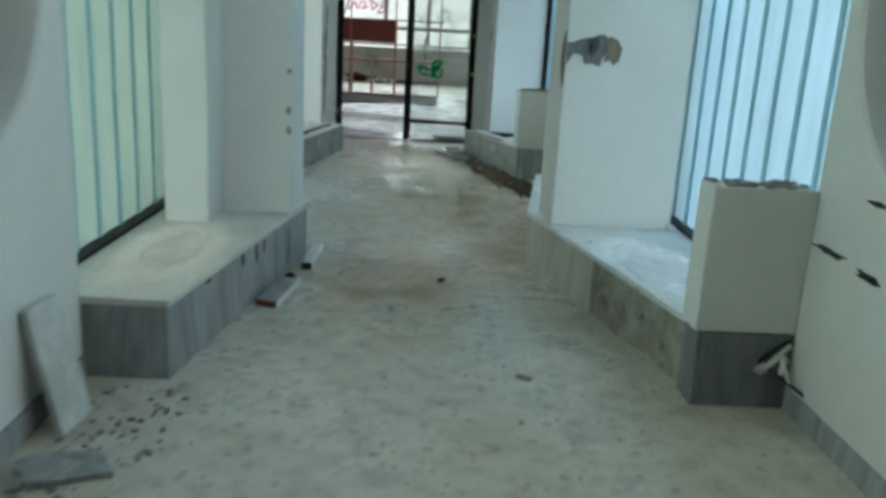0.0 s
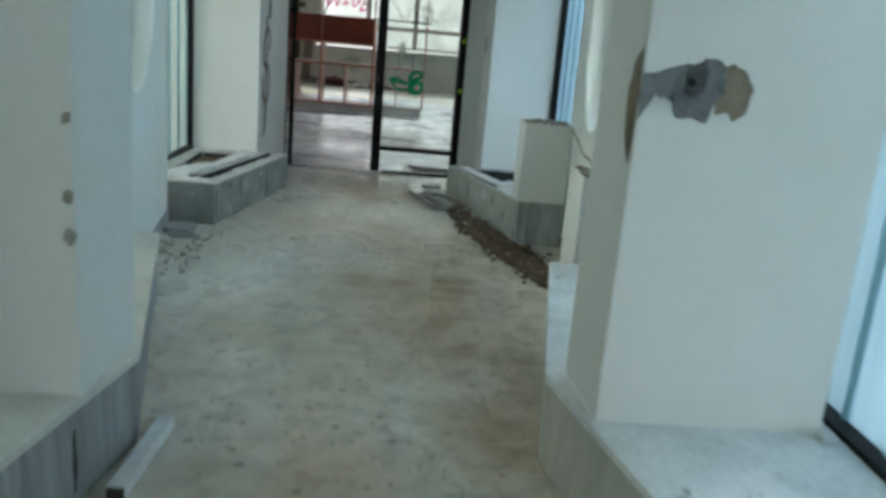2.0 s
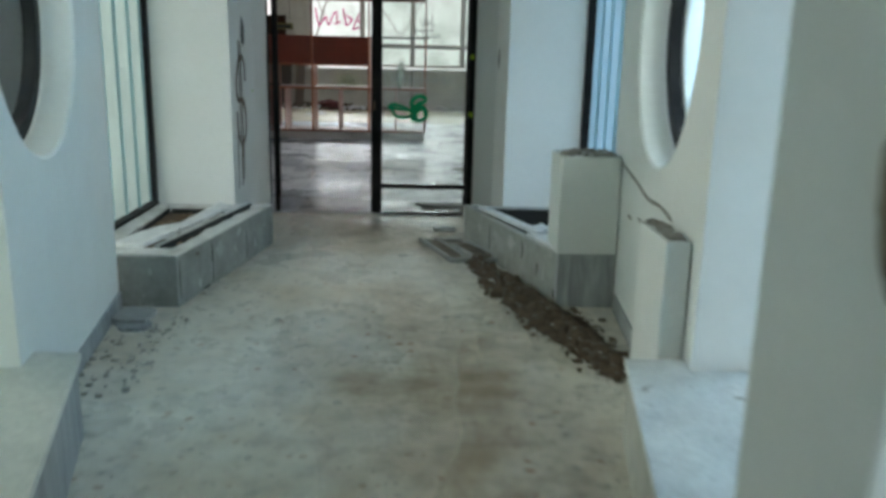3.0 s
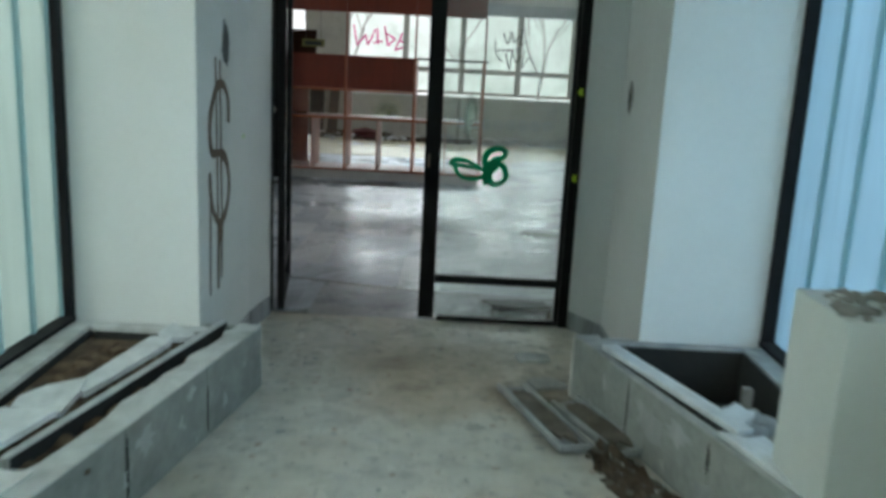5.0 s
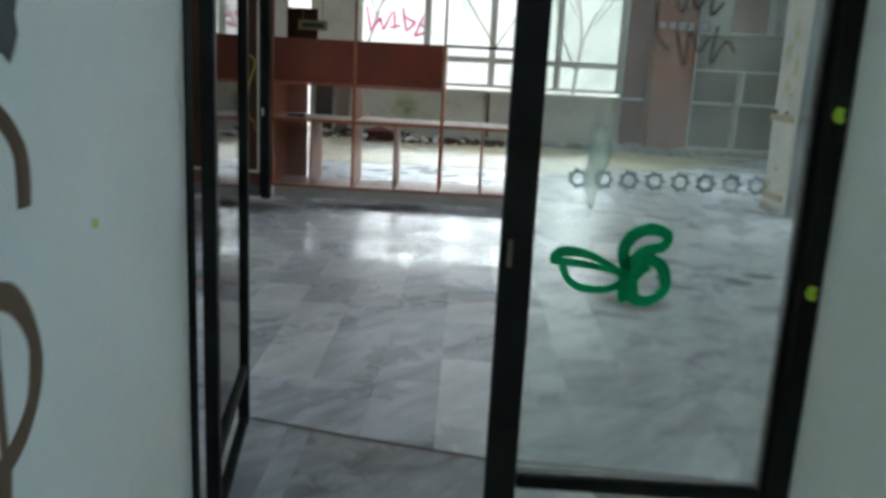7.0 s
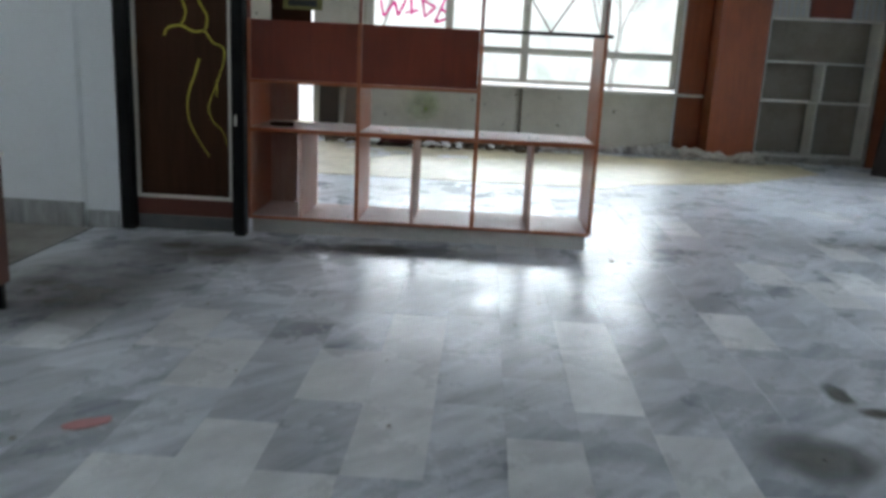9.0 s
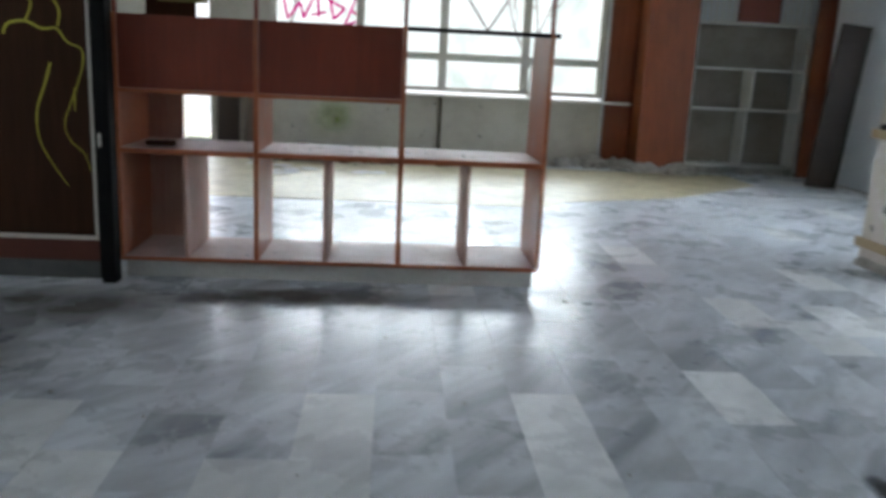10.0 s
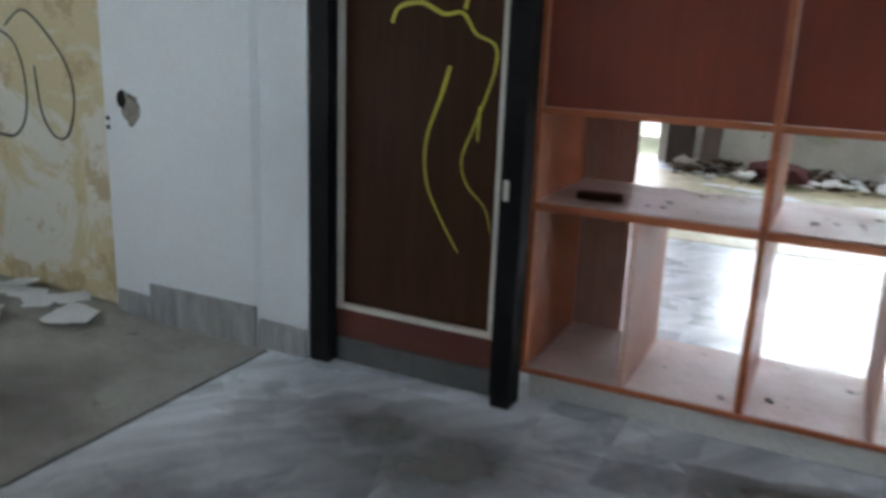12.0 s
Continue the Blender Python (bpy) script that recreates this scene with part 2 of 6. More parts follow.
def wood(name, a, c, rough=0.45, along=(0.6, 9, 9)):
    m, nt, b = shader(name)
    p = world_pos(nt)
    mp = nt.nodes.new("ShaderNodeMapping")
    mp.inputs["Scale"].default_value = along
    nt.links.new(p, mp.inputs["Vector"])
    n1 = noise_tex(nt, 3.5, 8, 0.6, mp.outputs[0])
    n1.inputs["Distortion"].default_value = 0.6
    n2 = noise_tex(nt, 2.2, 6, 0.6, p)
    col = ramp(nt, n1.outputs[0], [(0.3, a), (0.7, c)]).outputs[0]
    f2 = ramp(nt, n2.outputs[0], [(0.3, (0.8, 0.8, 0.8)), (0.7, (1.1, 1.1, 1.1))])
    col = mix(nt, 1.0, col, f2.outputs[0], "MULTIPLY")
    nt.links.new(col, b.inputs["Base Color"])
    fr = ramp(nt, n2.outputs[0], [(0.3, (rough - 0.1,) * 3), (0.7, (rough + 0.12,) * 3)])
    nt.links.new(fr.outputs[0], b.inputs["Roughness"])
    bump(nt, b, n1.outputs[0], 0.08, 0.002)
    return m


SHELF_WOOD = wood("orange_brown_veneer", (0.36, 0.095, 0.034), (0.48, 0.15, 0.06), 0.38)
# pinkish dust, lightened to paint window glare on the boards
SHELF_DUST_GLARE = surface("dusty_shelf_glare", (0.62, 0.50, 0.48), (0.46, 0.33, 0.29), 0.5, 3.5, 60, 0.7, 0.15)
PANEL_RED = wood("red_brown_panel", (0.18, 0.030, 0.012), (0.23, 0.040, 0.016), 0.42, (9, 9, 0.6))
PANEL_BROWN = wood("dark_brown_veneer", (0.040, 0.015, 0.006), (0.060, 0.023, 0.010), 0.6, (9, 9, 0.6))
BROWN_RED = wood("dark_red_brown_veneer", (0.060, 0.018, 0.010), (0.085, 0.026, 0.014), 0.5, (9, 9, 0.6))
KICK_RED = wood("dark_red_kick_board", (0.085, 0.018, 0.009), (0.12, 0.028, 0.014), 0.5, (0.6, 9, 9))
CLADDING = wood("brown_cladding", (0.20, 0.046, 0.012), (0.28, 0.072, 0.020), 0.42, (9, 9, 0.6))


PANEL_BROWN.node_tree.nodes["Principled BSDF"].inputs["Specular IOR Level"].default_value = 0.15
# lighter veneer copy: dust and window glare put into its colour
GLARE_VENEER = wood("dusty_glare_veneer", (0.50, 0.29, 0.22), (0.60, 0.39, 0.32), 0.5, (9, 9, 0.6))


def peeling(name, a, c, d):
    m, nt, b = shader(name)
    p = world_pos(nt)
    n1, n2 = noise_tex(nt, 1.9, 9, 0.66, p), noise_tex(nt, 3.1, 9, 0.7, p)
    n1.inputs["Distortion"].default_value = 0.8
    f1 = ramp(nt, n1.outputs[0], [(0.46, (0, 0, 0)), (0.52, (1, 1, 1))])
    f2 = ramp(nt, n2.outputs[0], [(0.54, (0, 0, 0)), (0.60, (0.8,) * 3)])
    col = mix(nt, f1.outputs[0], a, c)
    col = mix(nt, f2.outputs[0], col, d)
    nt.links.new(col, b.inputs["Base Color"])
    b.inputs["Roughness"].default_value = 0.8
    bump(nt, b, f1.outputs[0], 0.5, 0.004)
    return m


PEELING = peeling("peeling_plaster", (0.62, 0.60, 0.52), (0.55, 0.47, 0.28), (0.40, 0.30, 0.16))
PEELING_COLUMN = peeling("peeling_column_paint", (0.62, 0.56, 0.52), (0.60, 0.55, 0.46), (0.70, 0.69, 0.66))


def clear_glass(name, tint, gloss=0.9):
    """Thin clear pane: straight through, with a mirror coat at glancing angles."""
    m, nt, b = shader(name)
    nt.nodes.remove(b)
    tr, gl, fr, mx = (nt.nodes.new(k) for k in ("ShaderNodeBsdfTransparent", "ShaderNodeBsdfGlossy", "ShaderNodeFresnel", "ShaderNodeMixShader"))
    tr.inputs[0].default_value = (*tint, 1)
    gl.inputs["Roughness"].default_value, gl.inputs["Color"].default_value = 0.03, (gloss,) * 3 + (1,)
    fr.inputs[0].default_value = 1.5
    nt.links.new(fr.outputs[0], mx.inputs[0])
    nt.links.new(tr.outputs[0], mx.inputs[1])
    nt.links.new(gl.outputs[0], mx.inputs[2])
    nt.links.new(mx.outputs[0], nt.nodes["Material Output"].inputs[0])
    return m


def dusty_glass():
    """A clear pane under an uneven veil of dust."""
    m = clear_glass("dusty_door_glass", (0.93, 0.97, 0.95))
    nt = m.node_tree
    clear = nt.nodes["Material Output"].inputs[0].links[0].from_node
    tl, df, veil, mx = (nt.nodes.new(k) for k in ("ShaderNodeBsdfTranslucent", "ShaderNodeBsdfDiffuse", "ShaderNodeMixShader", "ShaderNodeMixShader"))
    for n in (tl, df):
        n.inputs[0].default_value = (0.74, 0.78, 0.77, 1)
    n1 = noise_tex(nt, 2.4, 7, 0.6, world_pos(nt))
    fac = ramp(nt, n1.outputs[0], [(0.35, (0.05,) * 3), (0.65, (0.20,) * 3)])
    nt.links.new(tl.outputs[0], veil.inputs[1])
    nt.links.new(df.outputs[0], veil.inputs[2])
    nt.links.new(fac.outputs[0], mx.inputs[0])
    nt.links.new(clear.outputs[0], mx.inputs[1])
    nt.links.new(veil.outputs[0], mx.inputs[2])
    nt.links.new(mx.outputs[0], nt.nodes["Material Output"].inputs[0])
    return m


def frosted(name, tint, body):
    """Cast channel glass: scatters the daylight behind it."""
    m, nt, b = shader(name)
    nt.nodes.remove(b)
    p = world_pos(nt)
    mp = nt.nodes.new("ShaderNodeMapping")
    mp.inputs["Scale"].default_value = (6, 6, 0.5)
    nt.links.new(p, mp.inputs["Vector"])
    n = noise_tex(nt, 2.5, 6, 0.6, mp.outputs[0])
    col = ramp(nt, n.outputs[0], [(0.3, tuple(0.82 * v for v in tint)), (0.7, tint)])
    across = nt.nodes.new("ShaderNodeSeparateXYZ")
    nt.links.new(nt.nodes.new("ShaderNodeTexCoord").outputs["Generated"], across.inputs[0])
    fold = ramp(nt, across.outputs["Y"], [(0.0, (0.50, 0.62, 0.64)), (0.15, (1, 1, 1)), (0.88, (1, 1, 1)), (1.0, (0.58, 0.70, 0.72))])
    thick = mix(nt, 1.0, col.outputs[0], fold.outputs[0], "MULTIPLY")
    tl, df, gl, m1, m2 = (nt.nodes.new(k) for k in ("ShaderNodeBsdfTranslucent", "ShaderNodeBsdfDiffuse", "ShaderNodeBsdfGlossy", "ShaderNodeMixShader", "ShaderNodeMixShader"))
    nt.links.new(thick, tl.inputs[0])
    df.inputs[0].default_value = (*body, 1)
    gl.inputs["Roughness"].default_value = 0.15
    m1.inputs[0].default_value, m2.inputs[0].default_value = 0.25, 0.05
    nt.links.new(tl.outputs[0], m1.inputs[1])
    nt.links.new(df.outputs[0], m1.inputs[2])
    nt.links.new(m1.outputs[0], m2.inputs[1])
    nt.links.new(gl.outputs[0], m2.inputs[2])
    nt.links.new(m2.outputs[0], nt.nodes["Material Output"].inputs[0])
    return m


def backlit(name, colour):
    """Thin paint on glass: lets some of the light behind it through."""
    m, nt, b = shader(name)
    nt.nodes.remove(b)
    tl, df, mx = (nt.nodes.new(k) for k in ("ShaderNodeBsdfTranslucent", "ShaderNodeBsdfDiffuse", "ShaderNodeMixShader"))
    n = noise_tex(nt, 60, 4, 0.6, world_pos(nt))
    c = ramp(nt, n.outputs[0], [(0.3, tuple(0.7 * v for v in colour)), (0.7, colour)])
    nt.links.new(c.outputs[0], tl.inputs[0])
    nt.links.new(c.outputs[0], df.inputs[0])
    mx.inputs[0].default_value = 0.5
    nt.links.new(tl.outputs[0], mx.inputs[1])
    nt.links.new(df.outputs[0], mx.inputs[2])
    nt.links.new(mx.outputs[0], nt.nodes["Material Output"].inputs[0])
    return m


def film(name, colour, lo, hi, scale, flat=(1, 1, 0)):
    """A thin uneven film of dust, dried paint or painted shade, see-through where it is thin."""
    m, nt, b = shader(name)
    n1, n2 = noise_tex(nt, scale, 8, 0.65, world_pos(nt)), noise_tex(nt, scale * 7, 4, 0.6, world_pos(nt))
    f = ramp(nt, n1.outputs[0], [(0.3, (lo,) * 3), (0.72, (hi,) * 3)])
    c = ramp(nt, n2.outputs[0], [(0.3, tuple(0.75 * v for v in colour)), (0.7, colour)])
    nt.links.new(c.outputs[0], b.inputs["Base Color"])
    tc, mp, ln = nt.nodes.new("ShaderNodeTexCoord"), nt.nodes.new("ShaderNodeMapping"), nt.nodes.new("ShaderNodeVectorMath")
    mp.inputs["Location"].default_value, mp.inputs["Scale"].default_value = tuple(-a for a in flat), tuple(2 * a for a in flat)
    ln.operation = "LENGTH"
    nt.links.new(tc.outputs["Generated"], mp.inputs["Vector"])
    nt.links.new(mp.outputs[0], ln.inputs[0])
    edge = ramp(nt, ln.outputs["Value"], [(0.25, (1, 1, 1)), (0.9, (0, 0, 0))])
    a = mix(nt, 1.0, f.outputs[0], edge.outputs[0], "MULTIPLY")
    nt.links.new(a, b.inputs["Alpha"])
    b.inputs["Roughness"].default_value = 0.85
    return m


PAINT_GREEN = backlit("green_glass_paint", (0.01, 0.42, 0.17))
PAINT_PINK = backlit("magenta_glass_paint", (0.50, 0.005, 0.18))
DUST_BROWN = film("brown_dust_film", (0.25, 0.17, 0.09), 0.0, 0.6, 2.2)
DUST_CREAM = film("cream_dust_film", (0.58, 0.55, 0.47), 0.3, 0.9, 3.0)
# white film: dust plus painted glare of daylight from the channel glass
DUST_GLARE = film("white_dust_glare_film", (0.82, 0.83, 0.83), 0.3, 0.95, 4.0)
WET = film("damp_stain_film", (0.11, 0.11, 0.10), 0.5, 1.0, 6.0)
WET.node_tree.nodes["Principled BSDF"].inputs["Roughness"].default_value = 0.03
WET.node_tree.nodes["Principled BSDF"].inputs["Specular IOR Level"].default_value = 0.9
# dirt film that also paints cast shadow on the room floor
FLOOR_DIRT_SHADE = film("grey_floor_dirt_shade", (0.15, 0.14, 0.122), 0.35, 0.95, 2.2)
SMEAR = film("pale_smear", (0.66, 0.80, 0.68), 0.75, 1.0, 9.0, (1, 0, 1))
LIME_CLOUD = film("lime_spray_cloud", (0.36, 0.52, 0.07), 0.15, 0.75, 6.0, (1, 0, 1))
GLASS = clear_glass("clear_glass", (0.93, 0.97, 0.95))
DUSTY_GLASS = dusty_glass()
CHANNEL_LEFT = frosted("green_channel_glass", (0.35, 0.40, 0.375), (0.52, 0.58, 0.55))
CHANNEL_RIGHT = frosted("blue_channel_glass", (0.46, 0.54, 0.56), (0.55, 0.62, 0.65))
CHANNEL_BLUE = frosted("deep_blue_channel_glass", (0.40, 0.47, 0.50), (0.5, 0.6, 0.64))
CHANNEL_PALE = frosted("pale_channel_glass", (0.38, 0.42, 0.41), (0.56, 0.61, 0.60))
FLANGE = frosted("teal_glass_edge", (0.62, 0.80, 0.82), (0.50, 0.68, 0.70))


def glow(name, stops, scale, strength):
    m, nt, b = shader(name)
    nt.nodes.remove(b)
    em = nt.nodes.new("ShaderNodeEmission")
    n = noise_tex(nt, scale, 9, 0.7, world_pos(nt))
    nt.links.new(ramp(nt, n.outputs[0], stops).outputs[0], em.inputs[0])
    em.inputs[1].default_value = strength
    nt.links.new(em.outputs[0], nt.nodes["Material Output"].inputs[0])
    return m


# ---- mesh helpers ----
def finish(name, bm, material, parent=None, label="", smooth=False):
    bmesh.ops.recalc_face_normals(bm, faces=bm.faces)
    me = bpy.data.meshes.new(name)
    bm.to_mesh(me)
    bm.free()
    if smooth:
        for f in me.polygons:
            f.use_smooth = True
    for one in material if isinstance(material, (list, tuple)) else [material]:
        me.materials.append(one)
    ob = new(name, me)
    if parent:
        ob.parent = parent
    if label:
        ob["label"] = label
    return ob


def part(name, bm, material, parent, label="", smooth=False):
    return finish(name, bm, material, parent, label, smooth)


def structure(name, bm, material, label, category, smooth=False):
    return tagged(finish(name, bm, material, None, "", smooth), label, category, kind="structure")


def thing(name, label, category, at=(0, 0, 0), group="", kind=""):
    ob = new(name)
    ob.location = at
    return tagged(ob, label, category, group, kind)


def prism(poly, z0, z1, bevel=0.0, bm=None):
    """A flat plan outline raised from z0 to z1."""
    bm2 = bmesh.new()
    vs = [bm2.verts.new((x, y, z0)) for x, y in poly]
    f = bm2.faces.new(vs)
    up = bmesh.ops.extrude_face_region(bm2, geom=[f])["geom"]
    bmesh.ops.translate(bm2, verts=[v for v in up if isinstance(v, bmesh.types.BMVert)], vec=(0, 0, z1 - z0))
    if bevel:
        bmesh.ops.bevel(bm2, geom=list(bm2.edges), offset=bevel, segments=2, profile=0.5, affect="EDGES")
    return merge(bm, bm2)


def merge(bm, other):
    if bm is None:
        return other
    me = bpy.data.meshes.new("joined")
    other.to_mesh(me)
    other.free()
    bm.from_mesh(me)
    bpy.data.meshes.remove(me)
    return bm


def box(x0, x1, y0, y1, z0, z1, bevel=0.0, bm=None):
    return prism([(x0, y0), (x1, y0), (x1, y1), (x0, y1)], z0, z1, bevel, bm)


def slab(m, lx, ly, lz, bevel=0.004, bm=None, jag=0.0, seed=0):
    """A block of that size at the pose m, standing on its own origin; jag chips its corners."""
    b2 = bmesh.new()
    rnd = random.Random(seed)
    pts = []
    for k in range(14):
        a = k / 14 * 2 * math.pi + 0.22
        c, s = math.cos(a), math.sin(a)
        r = 1 / max(abs(c), abs(s))
        j = 1 - jag * rnd.random()
        pts.append((c * r * lx / 2 * j, s * r * ly / 2 * j))
    if not jag:
        pts = [(-lx / 2, -ly / 2), (lx / 2, -ly / 2), (lx / 2, ly / 2), (-lx / 2, ly / 2)]
    b2 = prism(pts, 0, lz, bevel)
    bmesh.ops.transform(b2, matrix=m, verts=b2.verts)
    return merge(bm, b2)


def rock(m, size, seed, bm=None, flat=0.7):
    b2 = bmesh.new()
    bmesh.ops.create_icosphere(b2, subdivisions=1, radius=size)
    rnd = random.Random(seed)
    for v in b2.verts:
        v.co *= 0.7 + 0.6 * rnd.random()
        v.co.z *= flat
    bmesh.ops.transform(b2, matrix=m, verts=b2.verts)
    return merge(bm, b2)


def rocks(places, seed):
    """Many stones in one quick mesh: (x, y, z, size, flatness) each."""
    rnd = random.Random(seed)
    base = bmesh.new()
    bmesh.ops.create_icosphere(base, subdivisions=1, radius=1)
    v0 = [v.co.copy() for v in base.verts]
    f0 = [[v.index for v in f.verts] for f in base.faces]
    base.free()
    verts, faces = [], []
    for x, y, z, s, flat in places:
        n, a = len(verts), rnd.random() * 6.3
        sx, sy = 0.6 + 0.8 * rnd.random(), 0.6 + 0.8 * rnd.random()
        for v in v0:
            j = 0.72 + 0.5 * rnd.random()
            px, py, pz = v.x * s * sx * j, v.y * s * sy * j, v.z * s * flat * j
            verts.append((x + px * math.cos(a) - py * math.sin(a), y + px * math.sin(a) + py * math.cos(a), max(z + pz, 0.001)))
        faces += [[n + k for k in f] for f in f0]
    bm = bmesh.new()
    me = bpy.data.meshes.new("stones")
    me.from_pydata(verts, [], faces)
    bm.from_mesh(me)
    bpy.data.meshes.remove(me)
    return bm


def smooth_line(pts, steps=8):
    """Catmull-Rom through the points."""
    out = []
    p = [pts[0], *pts, pts[-1]]
    for i in range(1, len(p) - 2):
        for k in range(steps):
            t = k / steps
            out.append(tuple(0.5 * (2 * b + (c - a) * t + (2 * a - 5 * b + 4 * c - d) * t * t + (3 * b - a - 3 * c + d) * t ** 3)
                             for a, b, c, d in zip(p[i - 1], p[i], p[i + 1], p[i + 2])))
    return out + [tuple(pts[-1])]


def stroke(bm, pts, width, m, thick=0.002, taper=False):
    """A painted line along points in a wall's own plane (u along, v up), laid on the pose m."""
    line = smooth_line(pts)
    rows = []
    for i, (u, v) in enumerate(line):
        a, b = line[max(i - 1, 0)], line[min(i + 1, len(line) - 1)]
        dx, dy = b[0] - a[0], b[1] - a[1]
        n = math.hypot(dx, dy) or 1
        w = width * (0.85 + 0.3 * noise.noise((u * 9, v * 9, width * 50))) / 2
        if taper:
            w *= 1 - 0.75 * i / len(line)
        ox, oy = -dy / n * w, dx / n * w
        rows.append([bm.verts.new(m @ Vector(q)) for q in ((u + ox, 0, v + oy), (u + ox * 0.9, -thick, v + oy * 0.9), (u - ox * 0.9, -thick, v - oy * 0.9), (u - ox, 0, v - oy))])
    for r, s in zip(rows, rows[1:]):
        for k in range(3):
            bm.faces.new((r[k], r[k + 1], s[k + 1], s[k]))
    return bm


def blob(bm, u, v, ru, rv, m, seed, thick=0.003, ragged=0.35, n=22):
    """A patch with a ragged outline in a wall's plane."""
    rnd = random.Random(seed)
    ring, lip = [], []
    for k in range(n):
        a = k / n * 2 * math.pi
        r = 1 - ragged * rnd.random()
        x, z = u + math.cos(a) * ru * r, v + math.sin(a) * rv * r
        ring.append(bm.verts.new(m @ Vector((x, 0, z))))
        lip.append(bm.verts.new(m @ Vector((u + (x - u) * 0.93, -thick, v + (z - v) * 0.93))))
    for k in range(n):
        bm.faces.new((ring[k], ring[(k + 1) % n], lip[(k + 1) % n], lip[k]))
    c = bm.verts.new(m @ Vector((u, -thick * 0.6, v)))
    for k in range(n):
        bm.faces.new((lip[k], lip[(k + 1) % n], c))
    return bm


def tube(pts, r, bm=None, sides=8):
    b2 = bmesh.new()
    line = [Vector(p) for p in smooth_line(pts, 6)] if len(pts) > 2 else [Vector(p) for p in pts]
    rings = []
    for i, p in enumerate(line):
        d = (line[min(i + 1, len(line) - 1)] - line[max(i - 1, 0)]).normalized()
        q = d.to_track_quat("Z", "Y")
        rings.append([b2.verts.new(p + q @ Vector((math.cos(k / sides * 6.2832) * r, math.sin(k / sides * 6.2832) * r, 0))) for k in range(sides)])
    for a, b in zip(rings, rings[1:]):
        for k in range(sides):
            b2.faces.new((a[k], a[(k + 1) % sides], b[(k + 1) % sides], b[k]))
    b2.faces.new(rings[0][::-1])
    b2.faces.new(rings[-1])
    return merge(bm, b2)


def wall_pose(x, y, along):
    """A pose on a wall's face: u runs along the direction (degrees), the face looks to -v side (local -y)."""
    return pose(x, y, 0, 0, 0, along)


# ---- corridor structure ----
TOP = 2.75


def wall_frame(p0, p1, side):
    """A frame with u from p0 to p1, w away from the corridor (side 1: the left wall), z up; and the wall's length."""
    d = Vector((p1[0] - p0[0], p1[1] - p0[1], 0))
    n = d.length
    d /= n
    w = Vector((-d.y, d.x, 0)) * side
    return Matrix(((d.x, w.x, 0, p0[0]), (d.y, w.y, 0, p0[1]), (0, 0, 1, 0), (0, 0, 0, 1))), n


def porthole_wall(name, p0, p1, side, cu, cz, r, label, thick=0.24):
    """A wall with a round window: splayed reveal, black ring, clear pane."""
    m, n = wall_frame(p0, p1, side)
    angles = sorted([k / 56 * 2 * math.pi for k in range(56)] + [math.atan2(z - cz, u - cu) % (2 * math.pi) for u in (0, n) for z in (0, TOP)])
    r2 = r * 0.96
    bm = bmesh.new()

    def edge(a):
        c, s = math.cos(a), math.sin(a)
        k = min([(n - cu) / c if c > 1e-6 else 1e9, -cu / c if c < -1e-6 else 1e9, (TOP - cz) / s if s > 1e-6 else 1e9, -cz / s if s < -1e-6 else 1e9])
        return cu + c * k, cz + s * k

    rings = [[], [], [], [], []]
    for a in angles:
        c, s = math.cos(a), math.sin(a)
        eu, ez = edge(a)
        for ring, (u, w, z) in zip(rings, ((eu, 0, ez), (cu + c * (r + 0.012), 0, cz + s * (r + 0.012)), (cu + c * r, 0.014, cz + s * r), (cu + c * r2, thick, cz + s * r2), (eu, thick, ez))):
            ring.append(bm.verts.new(m @ Vector((u, w, z))))
    k2 = len(angles)
    for a, b in ((0, 1), (1, 2), (2, 3), (3, 4), (4, 0)):
        for k in range(k2):
            j = (k + 1) % k2
            bm.faces.new((rings[a][k], rings[a][j], rings[b][j], rings[b][k]))
    wall = structure(name, bm, PLASTER, label, "wall")
    win = thing("porthole_window", "round window with a black metal ring and clear pane", "window", group="round corridor windows")
    bm = bmesh.new()
    for w0, w1, ra, rb in ((thick - 0.10, thick - 0.03, r * 0.972, r * 0.86),):
        ring = []
        for k in range(56):
            a = k / 56 * 2 * math.pi
            ring.append([bm.verts.new(m @ Vector((cu + math.cos(a) * q, w, cz + math.sin(a) * q))) for q, w in ((ra, w0), (rb, w0), (rb, w1), (ra - 0.04, w1))])
        for k in range(56):
            for c in range(4):
                bm.faces.new((ring[k][c], ring[(k + 1) % 56][c], ring[(k + 1) % 56][(c + 1) % 4], ring[k][(c + 1) % 4]))
    part("ring_frame", bm, BLACK_METAL, win, "black metal ring")
    bm = bmesh.new()
    for w in (thick - 0.07, thick - 0.062):
        bm.faces.new([bm.verts.new(m @ Vector((cu + math.cos(k / 40 * 6.2832) * r * 0.87, w, cz + math.sin(k / 40 * 6.2832) * r * 0.87))) for k in range(40)])
    pane = part("pane", bm, GLASS, win, "clear round pane")
    pane.visible_shadow = False
    return wall


structure("floor_corridor", box(-2.2, 2.1, -3.2, 11.0, -0.25, 0.0), TERRAZZO, "worn mottled terrazzo floor with dust and stains", "floor")
structure("ceiling_corridor", box(-2.3, 2.2, -3.3, 11.15, TOP, TOP + 0.2), CEILING, "plain white painted corridor ceiling", "ceiling")
structure("wall_corridor_end", box(-2.3, 2.2, -3.3, -3.05, 0, TOP), PLASTER, "plain painted end wall of the corridor", "wall")
porthole_wall("wall_left_1", (-1.22, -3.05), (-1.285, 2.98), 1, 5.25, 1.6, 0.65, "cream plaster wall with a round window")
